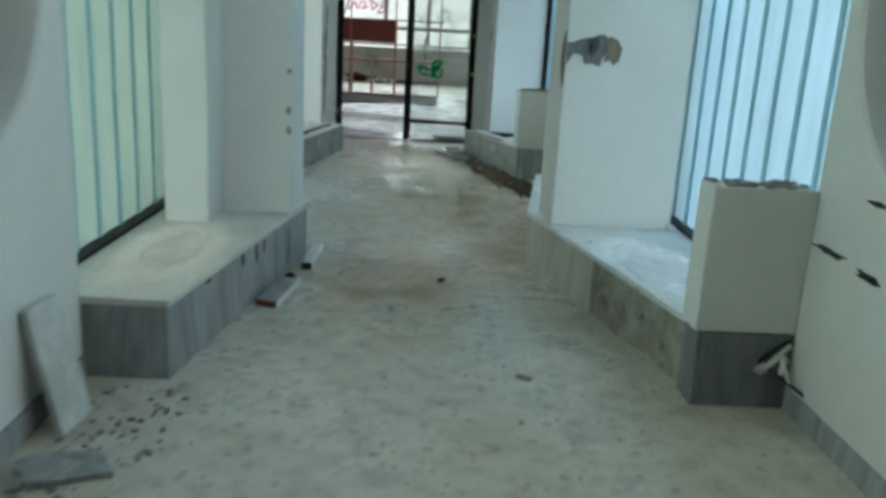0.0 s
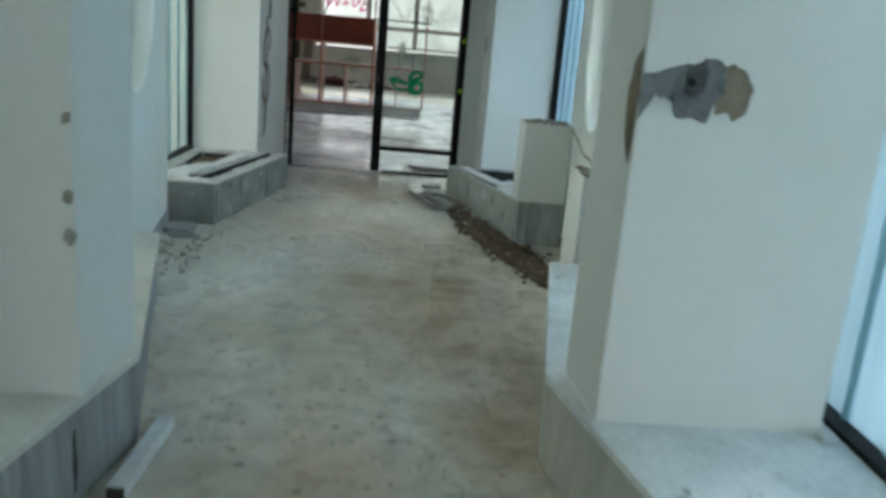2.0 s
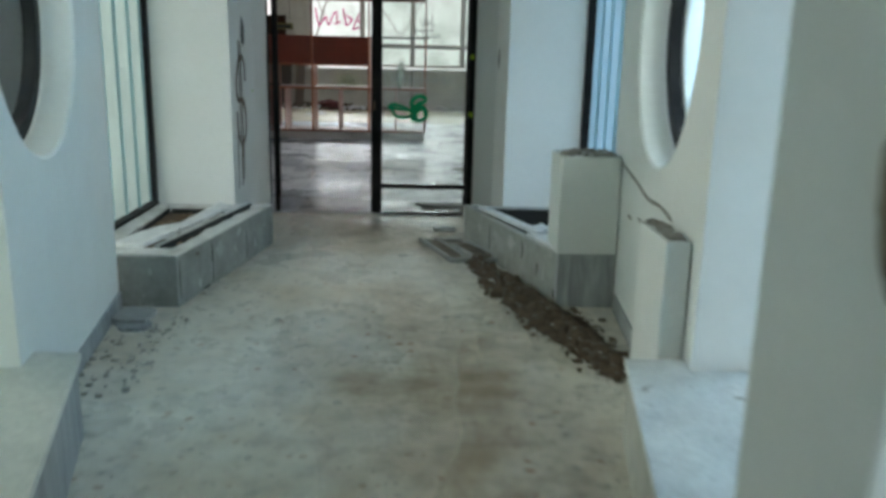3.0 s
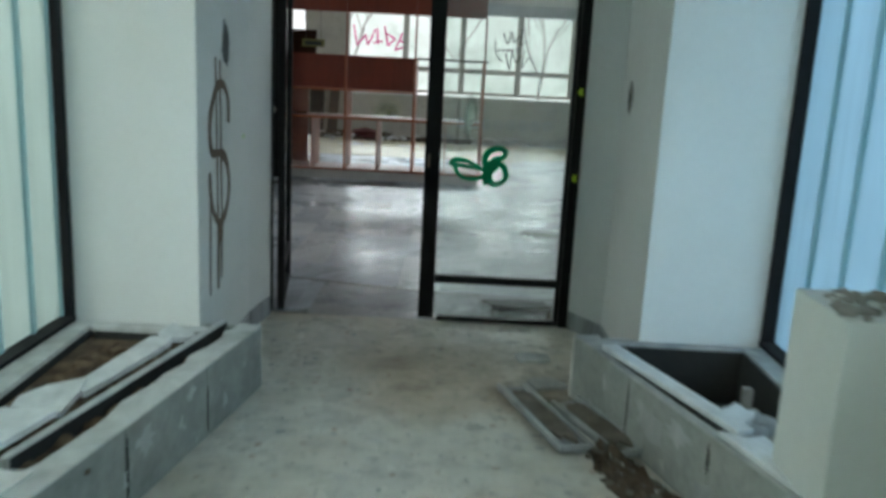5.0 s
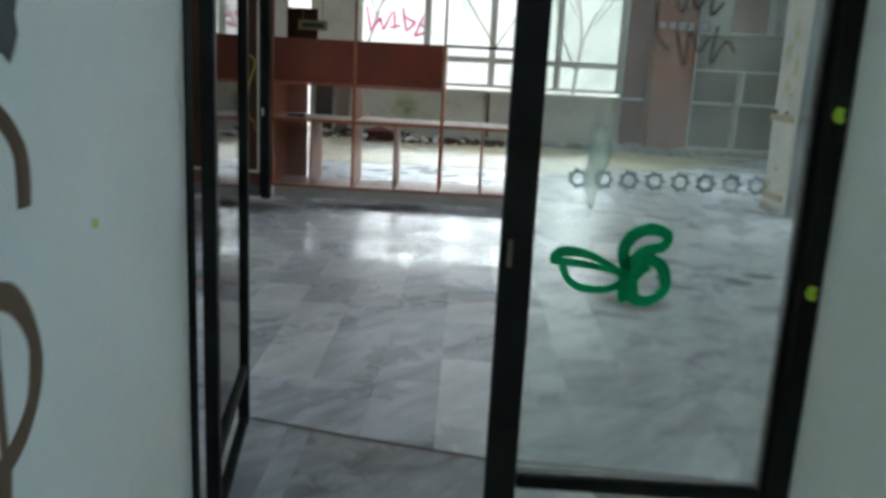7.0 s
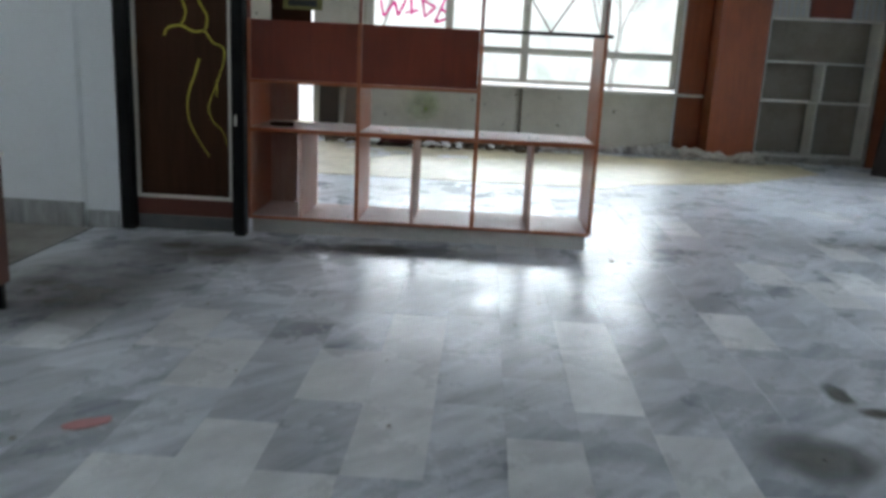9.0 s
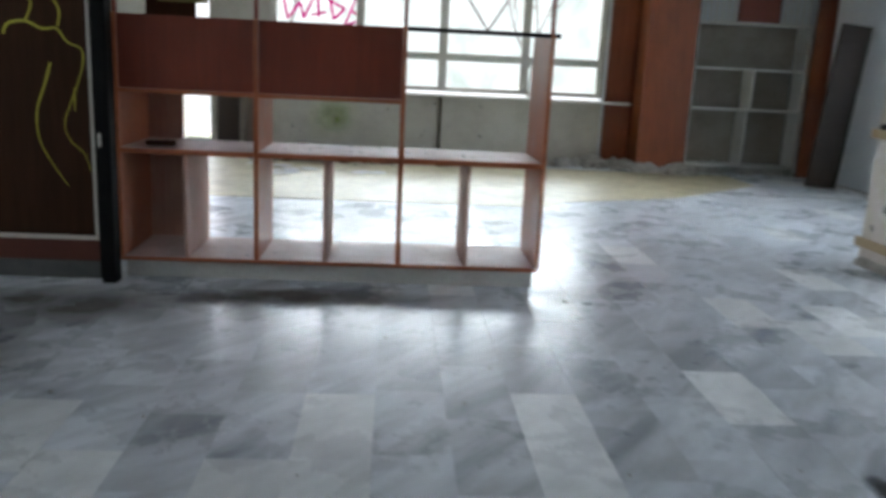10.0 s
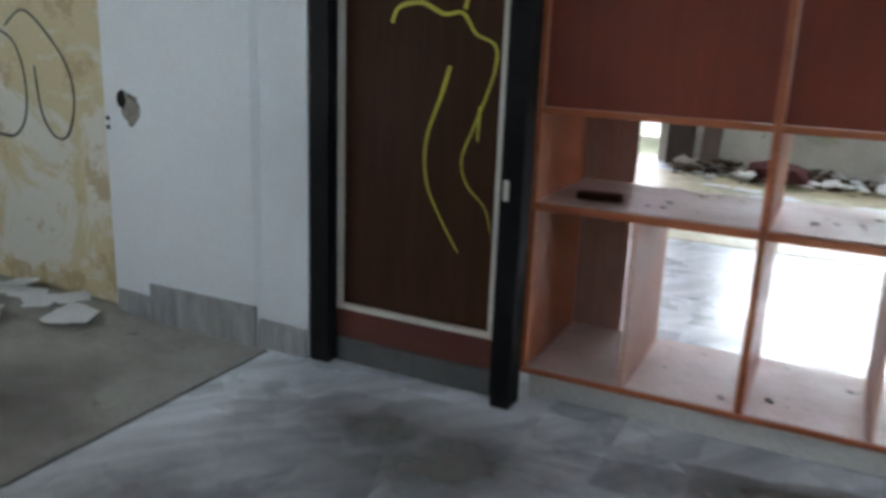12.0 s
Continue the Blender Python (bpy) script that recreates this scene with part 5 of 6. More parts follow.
for tx, ty, th, ts in ((-3.4, 30.2, 5.6, 1), (2.4, 31.0, 6.6, 4)):
    bare_tree(tx, ty, th, ts)
SIDE_SKY = glow("side_daylight", [(0.3, (0.82, 0.90, 1.03)), (0.7, (0.90, 0.97, 1.10))], 0.3, SKY_SIDE)
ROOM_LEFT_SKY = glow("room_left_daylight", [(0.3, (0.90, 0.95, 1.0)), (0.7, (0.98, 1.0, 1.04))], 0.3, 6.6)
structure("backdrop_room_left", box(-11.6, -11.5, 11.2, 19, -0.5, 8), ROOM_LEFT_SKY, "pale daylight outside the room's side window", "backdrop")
structure("backdrop_side", box(11.9, 12.0, 12.5, 28, -0.5, 9), SIDE_SKY, "pale bright daylight outside the side windows", "backdrop")
structure("backdrop_room", box(-14, 14, 33, 33.1, -0.5, 12), ROOM_SKY, "pale overcast sky and hazy trees outside", "backdrop")

DUSTY_FLOOR = surface("dusty_grey_floor", (0.29, 0.28, 0.25), (0.18, 0.17, 0.15), 0.5, 2.4, 30, 0.8, 0.15, spots=(5, 0.66, (0.12, 0.11, 0.1)))

# ---- room floor tiles ----
TW, TL = 0.3055, 0.62
tiles = tagged(new("floor_room"), "polished grey and white marble tile floor", "floor", kind="structure")


def tile_mesh(name, material):
    bm = box(0.0003, TW - 0.0003, 0.0003, TL - 0.0003, -0.020, 0.0)
    top = [e for e in bm.edges if all(v.co.z > -0.001 for v in e.verts)]
    bmesh.ops.bevel(bm, geom=top, offset=0.0006, segments=1, affect="EDGES")
    bmesh.ops.recalc_face_normals(bm, faces=bm.faces)
    me = bpy.data.meshes.new(name)
    bm.to_mesh(me)
    bm.free()
    me.materials.append(material)
    return me


GREY_TILE, PALE_TILE = tile_mesh("grey_tile", MARBLE_GREY), tile_mesh("pale_tile", MARBLE_PALE)
rnd = random.Random(11)
X0, Y0 = -0.735, 13.62
far_grey, far_pale = [], []
PALE_SPOTS = {(-5, 1), (-4, 1), (-4, -1), (-3, -1), (-2, -2), (-2, -1), (-2, 1), (-1, 0), (-1, 1), (-1, 2), (1, -4), (1, -1), (2, 1), (2, 2)}
GREY_SPOTS = {(-4, 0), (-4, 2), (-3, 0), (-2, 0), (-2, 2), (-1, -3), (-1, -2), (-1, -1), (0, -3), (0, -2), (0, 0), (0, 1), (0, 2), (1, 0), (1, 1), (1, 2), (2, 0)}
for i in range(-24, 22):
    off = (0.0, 0.33, 0.12, 0.45)[i % 4] if i not in (-1, -2, 2) else (-0.05 if i == -1 else (-0.05 if i == -2 else 0.0))
    for k in range(-6, 20):
        x, y = X0 + i * TW, Y0 + k * TL + off
        if y < 11.0 - TL * 0.5 or y > 24.0 or x + TW < -3.6 or x > 5.4:
            continue
        pale = rnd.random() < 0.13
        if (i, k) in PALE_SPOTS or (i, k) in GREY_SPOTS:
            pale = (i, k) in PALE_SPOTS
        if x < -1.9 and y > 14.9:
            pale = False
        if -2.9 < x < 2.6 and y < 20.2 and y + TL <= 24.2:
            o = new("tile", PALE_TILE if pale else GREY_TILE)
            o.location = (x, y, -0.0005 * rnd.random())
            o.parent = tiles
        else:
            (far_pale if pale else far_grey).append((x, y))
for lot, mat, lab in ((far_grey, MARBLE_GREY, "grey"), (far_pale, MARBLE_PALE, "pale")):
    verts, faces = [], []
    for x, y in lot:
        n = len(verts)
        e = min(y + TL, 24.58)
        verts += [(x, y, -0.02), (x + TW, y, -0.02), (x + TW, e, -0.02), (x, e, -0.02),
                  (x, y, 0), (x + TW, y, 0), (x + TW, e, 0), (x, e, 0)]
        faces += [[n + q for q in f] for f in ((4, 5, 6, 7), (0, 1, 5, 4), (1, 2, 6, 5), (2, 3, 7, 6), (3, 0, 4, 7))]
    me = bpy.data.meshes.new("far_tiles")
    me.from_pydata(verts, [], faces)
    me.materials.append(mat)
    tagged(new("far_tiles", me), kind="stuff").parent = tiles
# sloping dark strip and brown line paint a shadow and its edge
structure("floor_threshold_shade", prism([(-0.94, 11.0), (0.66, 11.0), (0.66, 11.58), (-0.24, 11.63), (-0.80, 11.75), (-0.94, 11.79)], -0.021, 0.003, 0.002), MARBLE_DOOR, "darker marble strip painting a shadow at the door", "floor")
structure("shadow_edge_line", prism([(-1.21, 11.865), (-0.80, 11.753), (-0.24, 11.633), (0.66, 11.583), (0.66, 11.60), (-0.24, 11.652), (-0.80, 11.774), (-1.21, 11.885)], 0.0005, 0.0032), PIPE, "thin brown line painting a shadow's edge behind the door", "floor")
structure("floor_left_strip", box(-8.0, -3.63, 11.16, 17.2, -0.021, 0.001), DUSTY_FLOOR, "dusty grey floor strip", "floor")
structure("floor_joint", box(-3.6295, -3.6005, 11.16, 17.10, -0.021, -0.006), DARK, "dark joint between two floors", "floor")
structure("floor_crack", box(-3.622, -3.610, 11.9, 17.10, 0.0, 0.0034), DARK, "thin dark crack along the floor joint", "floor")
structure("floor_yellow", prism([(-5.2, 20.5), (1.0, 20.5), (1.25, 20.9), (2.7, 21.5), (4.3, 22.9), (4.3, 23.9), (-5.2, 23.9)], 0.0005, 0.005), YELLOW_FLOOR, "worn yellowish floor covering by the windows", "floor")


# ---- graffiti ----
def drawing(name, label, material, draw, parent=None):
    bm = bmesh.new()
    draw(bm)
    ob = finish(name, bm, material, parent)
    return tagged(ob, label, "graffiti") if not parent else ob


def painted(name, label, material, strokes, m):
    """Graffiti with every stroke a part: (part name, points, width, thickness, tapered)."""
    ob = thing(name, label, "graffiti")
    for nm, pts, w, th, tp in strokes:
        part(nm, stroke(bmesh.new(), pts, w, m, th, tp), material, ob)
    return ob


y, z = 10.055, 1.05
ess = [(y + 0.155, z + 0.15), (y + 0.15, z + 0.26), (y + 0.07, z + 0.335), (y - 0.04, z + 0.32), (y - 0.13, z + 0.22), (y - 0.155, z + 0.12), (y - 0.12, z + 0.03),
       (y + 0.0, z + 0.015), (y + 0.10, z - 0.02), (y + 0.16, z - 0.13), (y + 0.13, z - 0.25), (y + 0.02, z - 0.325), (y - 0.09, z - 0.27), (y - 0.15, z - 0.16), (y - 0.16, z - 0.06)]
painted("dollar_graffiti", "brown spray-painted dollar sign with drips on plaster", SPRAY_BROWN, [
    ("letter_curve", ess, 0.056, 0.002, False),
    ("bar", [(y - 0.055, z + 0.46), (y - 0.045, z + 0.1), (y - 0.035, z - 0.30)], 0.028, 0.0026, False),
    ("bar", [(y + 0.015, z + 0.45), (y + 0.02, z + 0.1), (y + 0.03, z - 0.30)], 0.028, 0.0030, False)] + [
    ("drip", [(y + du, z + a), (y + du - 0.012, z + (a + b) / 2), (y + du - 0.02, z + b)], w, 0.0034 + 0.0003 * k, True)
    for k, (du, a, b, w) in enumerate(((-0.15, -0.10, -0.64, 0.034), (-0.02, -0.30, -0.64, 0.06), (0.035, -0.30, -0.60, 0.04), (0.0, -0.31, -0.42, 0.10)))],
    wall_pose(-1.1995, 0, 90))
painted("flower_graffiti", "green spray-painted flower scrawl on the glass door", PAINT_GREEN, [
    ("petal", [(-0.10, 0.965), (-0.07, 0.99), (0.0, 0.985), (0.07, 0.955), (0.11, 0.92), (0.07, 0.885), (-0.01, 0.885), (-0.05, 0.91), (-0.07, 0.95)], 0.032, 0.002, False),
    ("petal", [(-0.105, 0.962), (0.0, 0.955), (0.11, 0.935)], 0.028, 0.0024, False),
    ("petal", [(0.12, 0.94), (0.105, 1.0), (0.13, 1.05), (0.18, 1.07), (0.225, 1.055), (0.215, 1.02), (0.16, 1.0), (0.12, 0.94), (0.115, 0.88), (0.125, 0.85)], 0.042, 0.0028, False),
    ("petal", [(0.16, 0.985), (0.215, 0.965), (0.235, 0.90), (0.20, 0.86), (0.15, 0.86), (0.14, 0.92), (0.18, 0.965)], 0.037, 0.0022, False)],
    wall_pose(0, 11.0235, 0))
for k in range(8):
    u, v, r = -0.045 + k * 0.072, 1.205 + 0.001 * k, 0.020
    bm = stroke(bmesh.new(), [(u + r * math.cos(a * math.pi / 4), v + r * math.sin(a * math.pi / 4)) for a in range(9)], 0.010, wall_pose(0, 11.0235, 0))
    for a in range(7):
        c, s = math.cos(a * 0.898), math.sin(a * 0.898)
        stroke(bm, [(u + c * r, v + s * r), (u + c * r * 1.5, v + s * r * 1.5)], 0.009, wall_pose(0, 11.0235, 0), 0.0016)
    tagged(finish("gear_sticker", bm, PALE_FILM), "small pale gear-shaped sticker on the door glass", "sticker", "gear stickers")


def band_label(bm):
    m = wall_pose(0, 11.0235, 0)
    for k, w in enumerate((0.016, 0.016, 0.018, 0.014)):
        stroke(bm, [(0.14 + k * 0.026, 1.635), (0.14 + k * 0.026 + w, 1.635)], 0.026, m)
    stroke(bm, [(0.262 + 0.014 * math.cos(a), 1.637 + 0.014 * math.sin(a)) for a in (0, 0.8, 1.6, 2.4, 3.2, 4.0, 4.8, 5.6, 6.3)], 0.009, m)


drawing("pale_smear", "pale dried smear running down the door glass", SMEAR, lambda bm: stroke(bm, [(0.02, 1.42), (0.0, 1.25), (-0.03, 1.05)], 0.12, wall_pose(0, 11.0225, 0), 0.0006, True))
drawing("faded_label", "faded pale label on the upper door glass", PALE_FILM, band_label)


painted("yellow_outline_graffiti", "yellow spray-painted wavy outline on the brown board", SPRAY_YELLOW, [
    ("outline", [(-3.03, 1.50), (-3.0, 1.56), (-2.90, 1.58), (-2.80, 1.54), (-2.72, 1.545), (-2.66, 1.47), (-2.58, 1.43), (-2.575, 1.34), (-2.62, 1.20), (-2.66, 1.10), (-2.70, 0.98), (-2.67, 0.88), (-2.59, 0.80), (-2.56, 0.70)], 0.022, 0.002, True),
    ("outline", [(-2.71, 1.56), (-2.70, 1.66), (-2.76, 1.78), (-2.70, 1.90)], 0.02, 0.0024, False),
    ("outline", [(-2.765, 1.345), (-2.80, 1.23), (-2.86, 1.05), (-2.855, 0.88), (-2.79, 0.74), (-2.70, 0.60)], 0.020, 0.002, True),
    ("drip", [(-2.63, 1.20), (-2.635, 1.06)], 0.016, 0.003, True),
    ("outline", [(-2.90, 1.58), (-2.86, 1.68), (-2.90, 1.80)], 0.018, 0.0026, False)], wall_pose(0, 17.189, 0))
painted("loop_graffiti", "thin black spray-painted loops on peeling plaster", SPRAY_BLACK, [
    ("loop", [(-5.46, 1.40), (-5.34, 1.33), (-5.28, 1.15), (-5.30, 0.95), (-5.40, 0.84), (-5.54, 0.84)], 0.018, 0.002, False),
    ("loop", [(-5.40, 1.42), (-5.26, 1.50), (-5.12, 1.42), (-4.96, 1.24), (-4.92, 1.06), (-4.98, 0.88), (-5.08, 0.86), (-5.17, 0.98), (-5.20, 1.22)], 0.016, 0.0024, False)], wall_pose(0, 17.219, 0))
painted("pink_tag", "magenta spray-painted tag on the window glass", PAINT_PINK, [
    ("letter", pts, 0.042, 0.002 + 0.0002 * k, False) for k, pts in enumerate((
        [(-2.38, 2.42), (-2.30, 1.98)], [(-2.30, 1.98), (-2.12, 2.22)], [(-2.12, 2.22), (-2.06, 2.0)], [(-2.06, 2.0), (-1.90, 2.34)], [(-1.95, 2.05), (-1.74, 2.10)],
        [(-1.86, 2.36), (-1.84, 2.02)], [(-1.70, 2.42), (-1.62, 2.0)], [(-1.62, 2.0), (-1.46, 2.16)], [(-1.46, 2.16), (-1.70, 2.28)], [(-1.46, 1.92), (-1.30, 2.30)], [(-1.46, 1.92), (-1.18, 2.02)], [(-1.18, 2.02), (-1.36, 2.14)]))], wall_pose(0, 24.684, 0))
painted("black_scrawl", "thin black handwriting scrawled on the door glass", SPRAY_BLACK, [
    ("scrawl", [(0.17 + u * 0.9, 1.67 + v) for u, v in pts], 0.007, 0.002, False) for pts in (
        [(0.0, 0.06), (0.03, 0.0), (0.05, 0.07), (0.07, 0.01), (0.10, 0.05)], [(0.12, 0.09), (0.115, 0.0), (0.15, 0.03)],
        [(0.02, -0.05), (0.05, -0.14), (0.06, -0.05), (0.09, -0.10), (0.12, -0.06)], [(0.14, -0.03), (0.13, -0.13), (0.17, -0.07), (0.20, -0.10)],
        [(-0.05, 0.02), (-0.04, -0.06), (0.0, -0.10)])], wall_pose(0, 11.0235, 0))
drawing("green_cloud", "lime-green spray patch under the window sill", LIME_CLOUD, lambda bm: blob(bm, -1.62, 0.58, 0.42, 0.34, wall_pose(0, 24.598, 0), 3, 0.002, 0.5, 26))


for m, u, v, ru, rv in ((wall_pose(-1.1995, 0, 90), 10.50, 1.112, 0.014, 0.014), (wall_pose(0, 10.968, 0), 0.632, 1.42, 0.018, 0.03), (wall_pose(0, 10.968, 0), 0.634, 0.92, 0.018, 0.03)):
    tagged(finish("paint_dab", blob(bmesh.new(), u, v, ru, rv, m, 2), SPRAY_LIME), "small lime-green paint dab by the door", "paint dab", "lime paint dabs")

# ---- damage on the walls ----
m_r, m_rs = wall_pose(0, 4.6805, 0), wall_frame((0.81, 4.68), (0.745, 5.10), -1)[0]


def damage(name, label, m, u, v, ru, rv, seed, thick=0.004, ragged=0.35, n=20, group="", material=None):
    return tagged(finish(name, blob(bmesh.new(), u, v, ru, rv, m, seed, thick, ragged, n), material or MORTAR), label, "wall damage", group)


patch = thing("broken_plaster_patch", "ragged grey hole broken through the pillar's plaster", "wall damage")
def shard(pts, depth, m):
    """A ragged patch with the given corners in the wall's plane, roughened between them."""
    rim = []
    for i, (u0, v0) in enumerate(pts):
        u1, v1 = pts[(i + 1) % len(pts)]
        for k in range(4):
            w = 0.008 * noise.noise((u0 * 40 + k, v0 * 40, depth * 900)) if k else 0
            rim.append((u0 + (u1 - u0) * k / 4 + w, v0 + (v1 - v0) * k / 4 + w))
    cu, cv = sum(p[0] for p in rim) / len(rim), sum(p[1] for p in rim) / len(rim)
    bm = bmesh.new()
    rings = [[bm.verts.new(m @ Vector((cu + (u - cu) * q, -d * (0.6 + 0.7 * abs(noise.noise((u * 50, v * 50, q * 9)))), cv + (v - cv) * q))) for u, v in rim] for q, d in ((1.0, 0.0008), (0.94, depth), (0.62, depth * 0.9), (0.3, depth * 1.1))]
    n = len(rim)
    for p, q in zip(rings, rings[1:]):
        for k in range(n):
            bm.faces.new((p[k], p[(k + 1) % n], q[(k + 1) % n], q[k]))
    bm.faces.new(rings[-1])
    return bm


PATCH_GREY = surface("grey_broken_brick", (0.20, 0.21, 0.22), (0.09, 0.095, 0.10), 0.95, 13, 60, 0.9, 0.9)
PATCH_BROWN = surface("brown_render_coat", (0.27, 0.22, 0.16), (0.14, 0.11, 0.08), 0.95, 12, 60, 0.8, 0.8)
part("render_coat", shard([(1.035, 1.43), (1.065, 1.445), (1.10, 1.425), (1.13, 1.375), (1.115, 1.305), (1.085, 1.285), (1.06, 1.31), (1.03, 1.30)], 0.004, m_r), PATCH_BROWN, patch, "brown render coat laid bare")
part("neck", shard([(0.812, 1.40), (0.85, 1.405), (0.885, 1.42), (0.93, 1.43), (0.925, 1.31), (0.885, 1.335), (0.85, 1.34), (0.826, 1.30), (0.812, 1.27)], 0.0042, m_r), PATCH_GREY, patch)
part("brick_core", shard([(0.905, 1.42), (0.935, 1.435), (0.965, 1.43), (0.985, 1.455), (1.02, 1.45), (1.045, 1.43), (1.05, 1.36), (1.02, 1.32), (1.01, 1.275), (0.97, 1.285), (0.92, 1.285), (0.90, 1.33)], 0.0065, m_r), PATCH_GREY, patch, "dark grey broken brick")
part("dark_core", shard([(0.93, 1.425), (0.985, 1.445), (0.995, 1.40), (0.985, 1.36), (0.955, 1.34), (0.93, 1.36)], 0.0105, m_r), GREY_DARK, patch, "darkest hollow of the brick")
part("bore", blob(bmesh.new(), 0.948, 1.385, 0.012, 0.014, m_r, 9, 0.0150, 0.2, 12), DARK, patch, "black bore")
part("side_patch", shard([(0.012, 1.47), (0.05, 1.44), (0.075, 1.36), (0.072, 1.27), (0.05, 1.19), (0.02, 1.14), (0.006, 1.20), (0.006, 1.40)], 0.004, m_rs), PATCH_BROWN, patch, "brown render coat on the pillar's side")
m_l = wall_pose(0, 4.628, 0)
for v, r in ((1.155, 0.022), (0.935, 0.026), (0.825, 0.03)):
    damage("chipped_hole", "small chipped hole at the pillar's edge", m_l, -0.747, v, r * 0.7, r, int(v * 100), group="chipped holes")
m_w = wall_frame((1.60, -3.05), (1.545, 2.98), -1)[0]
for u, v, ru, rv, s in ((5.88, 0.70, 0.15, 0.018, 1), (5.60, 0.68, 0.10, 0.022, 2), (5.62, 0.93, 0.09, 0.012, 3)):
    damage("wall_gouge", "dark gouge torn into the wall plaster", m_w, u, v, ru, rv, s, 0.003, 0.5, group="wall gouges", material=DARK)
m_w = wall_frame((1.18, 6.45), (1.37, 8.60), -1)[0]
bm = bmesh.new()
stroke(bm, [(0.5, 0.80), (0.75, 0.815), (1.05, 0.80), (1.35, 0.83), (1.65, 0.85), (1.95, 0.87)], 0.022, m_w, 0.003)
tagged(finish("wall_crack", bm, MORTAR), "ragged brown crack running along the wall", "wall damage")
for u, v in ((1.2, 0.66), (1.5, 0.62)):
    damage("wall_gouge", "dark gouge torn into the wall plaster", m_w, u, v, 0.09, 0.012, int(u * 9), 0.003, 0.5, 14, "wall gouges")
hole = thing("socket_hole", "small ragged socket hole in the plaster", "wall damage")
part("rim", blob(bmesh.new(), -10.51, 1.41, 0.062, 0.092, wall_pose(0.824, 0, -90), 3, 0.004, 0.3, 20), MORTAR, hole)
part("bore", blob(bmesh.new(), -10.515, 1.405, 0.024, 0.036, wall_pose(0.8195, 0, -90), 4, 0.002, 0.2, 14), DARK, hole, "dark rusty bore")
damage("plaster_chip", "grey chipped patch above the dollar sign", wall_pose(-1.1995, 0, 90), 10.17, 1.58, 0.075, 0.12, 5, material=GREY_DARK)
bore = thing("wall_bore", "small bored hole with crumbled plaster", "wall damage")
part("bore", blob(bmesh.new(), -4.50, 1.10, 0.035, 0.05, wall_pose(0, 17.140, 0), 6, 0.004, 0.3, 20), DARK, bore, "dark bore")
part("crumbled_edge", blob(bmesh.new(), -4.44, 1.05, 0.07, 0.085, wall_pose(0, 17.1435, 0), 7, 0.003, 0.3, 20), MORTAR, bore)
for v in (1.0, 0.955):
    damage("screw_hole", "small dark screw hole in the plaster", wall_pose(0, 17.156, 0), -4.615, v, 0.014, 0.014, 8, 0.003, 0.2, 10, "screw holes", DARK)

# ---- loose things on the corridor floor ----
def loose(name, bm, material, label, category, group="", kind=""):
    return tagged(finish(name, bm, material), label, category, group, kind)


loose("loose_slab", slab(pose(-1.150, 2.57, 0.008, 0, -13, -6), 0.026, 0.20, 0.45, 0.003), MARBLE_RIM, "pale grey marble slab leaning against the wall", "stone slab", "loose marble slabs")
loose("loose_slab", slab(pose(-1.06, 2.25, 0.006, 3, 2, 25), 0.30, 0.19, 0.024, 0.003, None, 0.3, 12), MARBLE_FACE, "broken grey slab lying among crumbs", "stone slab", "loose marble slabs")
strip = thing("wooden_strip", "white painted wooden offcut lying by the ledge", "wood strip", group="wooden offcuts")
part("board", slab(pose(-0.630, 4.86, 0.004, 1, 0, -2), 0.058, 0.47, 0.045, 0.004), SLAB_WHITE, strip)
part("broken_end", slab(pose(-0.634, 4.619, 0.004, 0, 0, -2), 0.056, 0.012, 0.043, 0.003), DARK, strip, "dark broken end")
strip = thing("wooden_strip", "grey board with a white edge and brown end", "wood strip", group="wooden offcuts")
board_at = pose(-0.715, 4.14, 0.004, 0, 4, -7)
part("board", slab(board_at, 0.098, 0.43, 0.030, 0.003), MARBLE_LEDGE, strip)
part("white_edge", slab(board_at @ Matrix.Translation((0.055, 0, 0)), 0.010, 0.43, 0.034, 0.002), SLAB_WHITE, strip, "white painted edge")
part("brown_end", slab(board_at @ Matrix.Translation((0.0, -0.222, 0)), 0.108, 0.012, 0.032, 0.002), CLADDING, strip, "reddish-brown sawn end")
loose("dark_chunk", rock(pose(-0.70, 4.43, 0.018), 0.035, 14, None, 0.6), DARK, "dark lump of mortar between two offcuts", "stone")
for px, py, pz, tip, rz, w, ln, lab in ((0.365, 9.57, 0.012, 4, 18.6, 0.155, 0.70, "long pale trough panel full of brown dirt"), (0.595, 9.47, 0.022, -5, 22, 0.15, 0.56, "pale trough panel lying over brown dirt")):
    m = pose(px, py, pz, 0, tip, rz)
    pan = thing("loose_panel", lab, "panel", group="loose trough panels")
    part("base", slab(m, w, ln, 0.010, 0.002), MARBLE_FACE, pan)
    for dx, dy, lx, ly in ((-w / 2 + 0.01, 0, 0.02, ln), (w / 2 - 0.01, 0, 0.02, ln), (0, -ln / 2 + 0.012, w - 0.042, 0.02)):
        part("rim", slab(m @ Matrix.Translation((dx, dy, 0.0104)), lx, ly, 0.022, 0.002), MARBLE_LEDGE, pan, "pale raised rim")
    part("dirt_fill", slab(m @ Matrix.Translation((0, 0.02, 0.0104)), w - 0.030, ln - 0.03, 0.016, 0.002, None, 0.3, 5), DIRT_PALE, pan, "brown dirt")
loose("loose_slab", slab(pose(0.40, 10.36, 0.003, 0, 2, 10), 0.20, 0.13, 0.02, 0.003, None, 0.15, 61), MARBLE_LEDGE, "flat pale broken slab on the floor", "stone slab", "loose marble slabs")
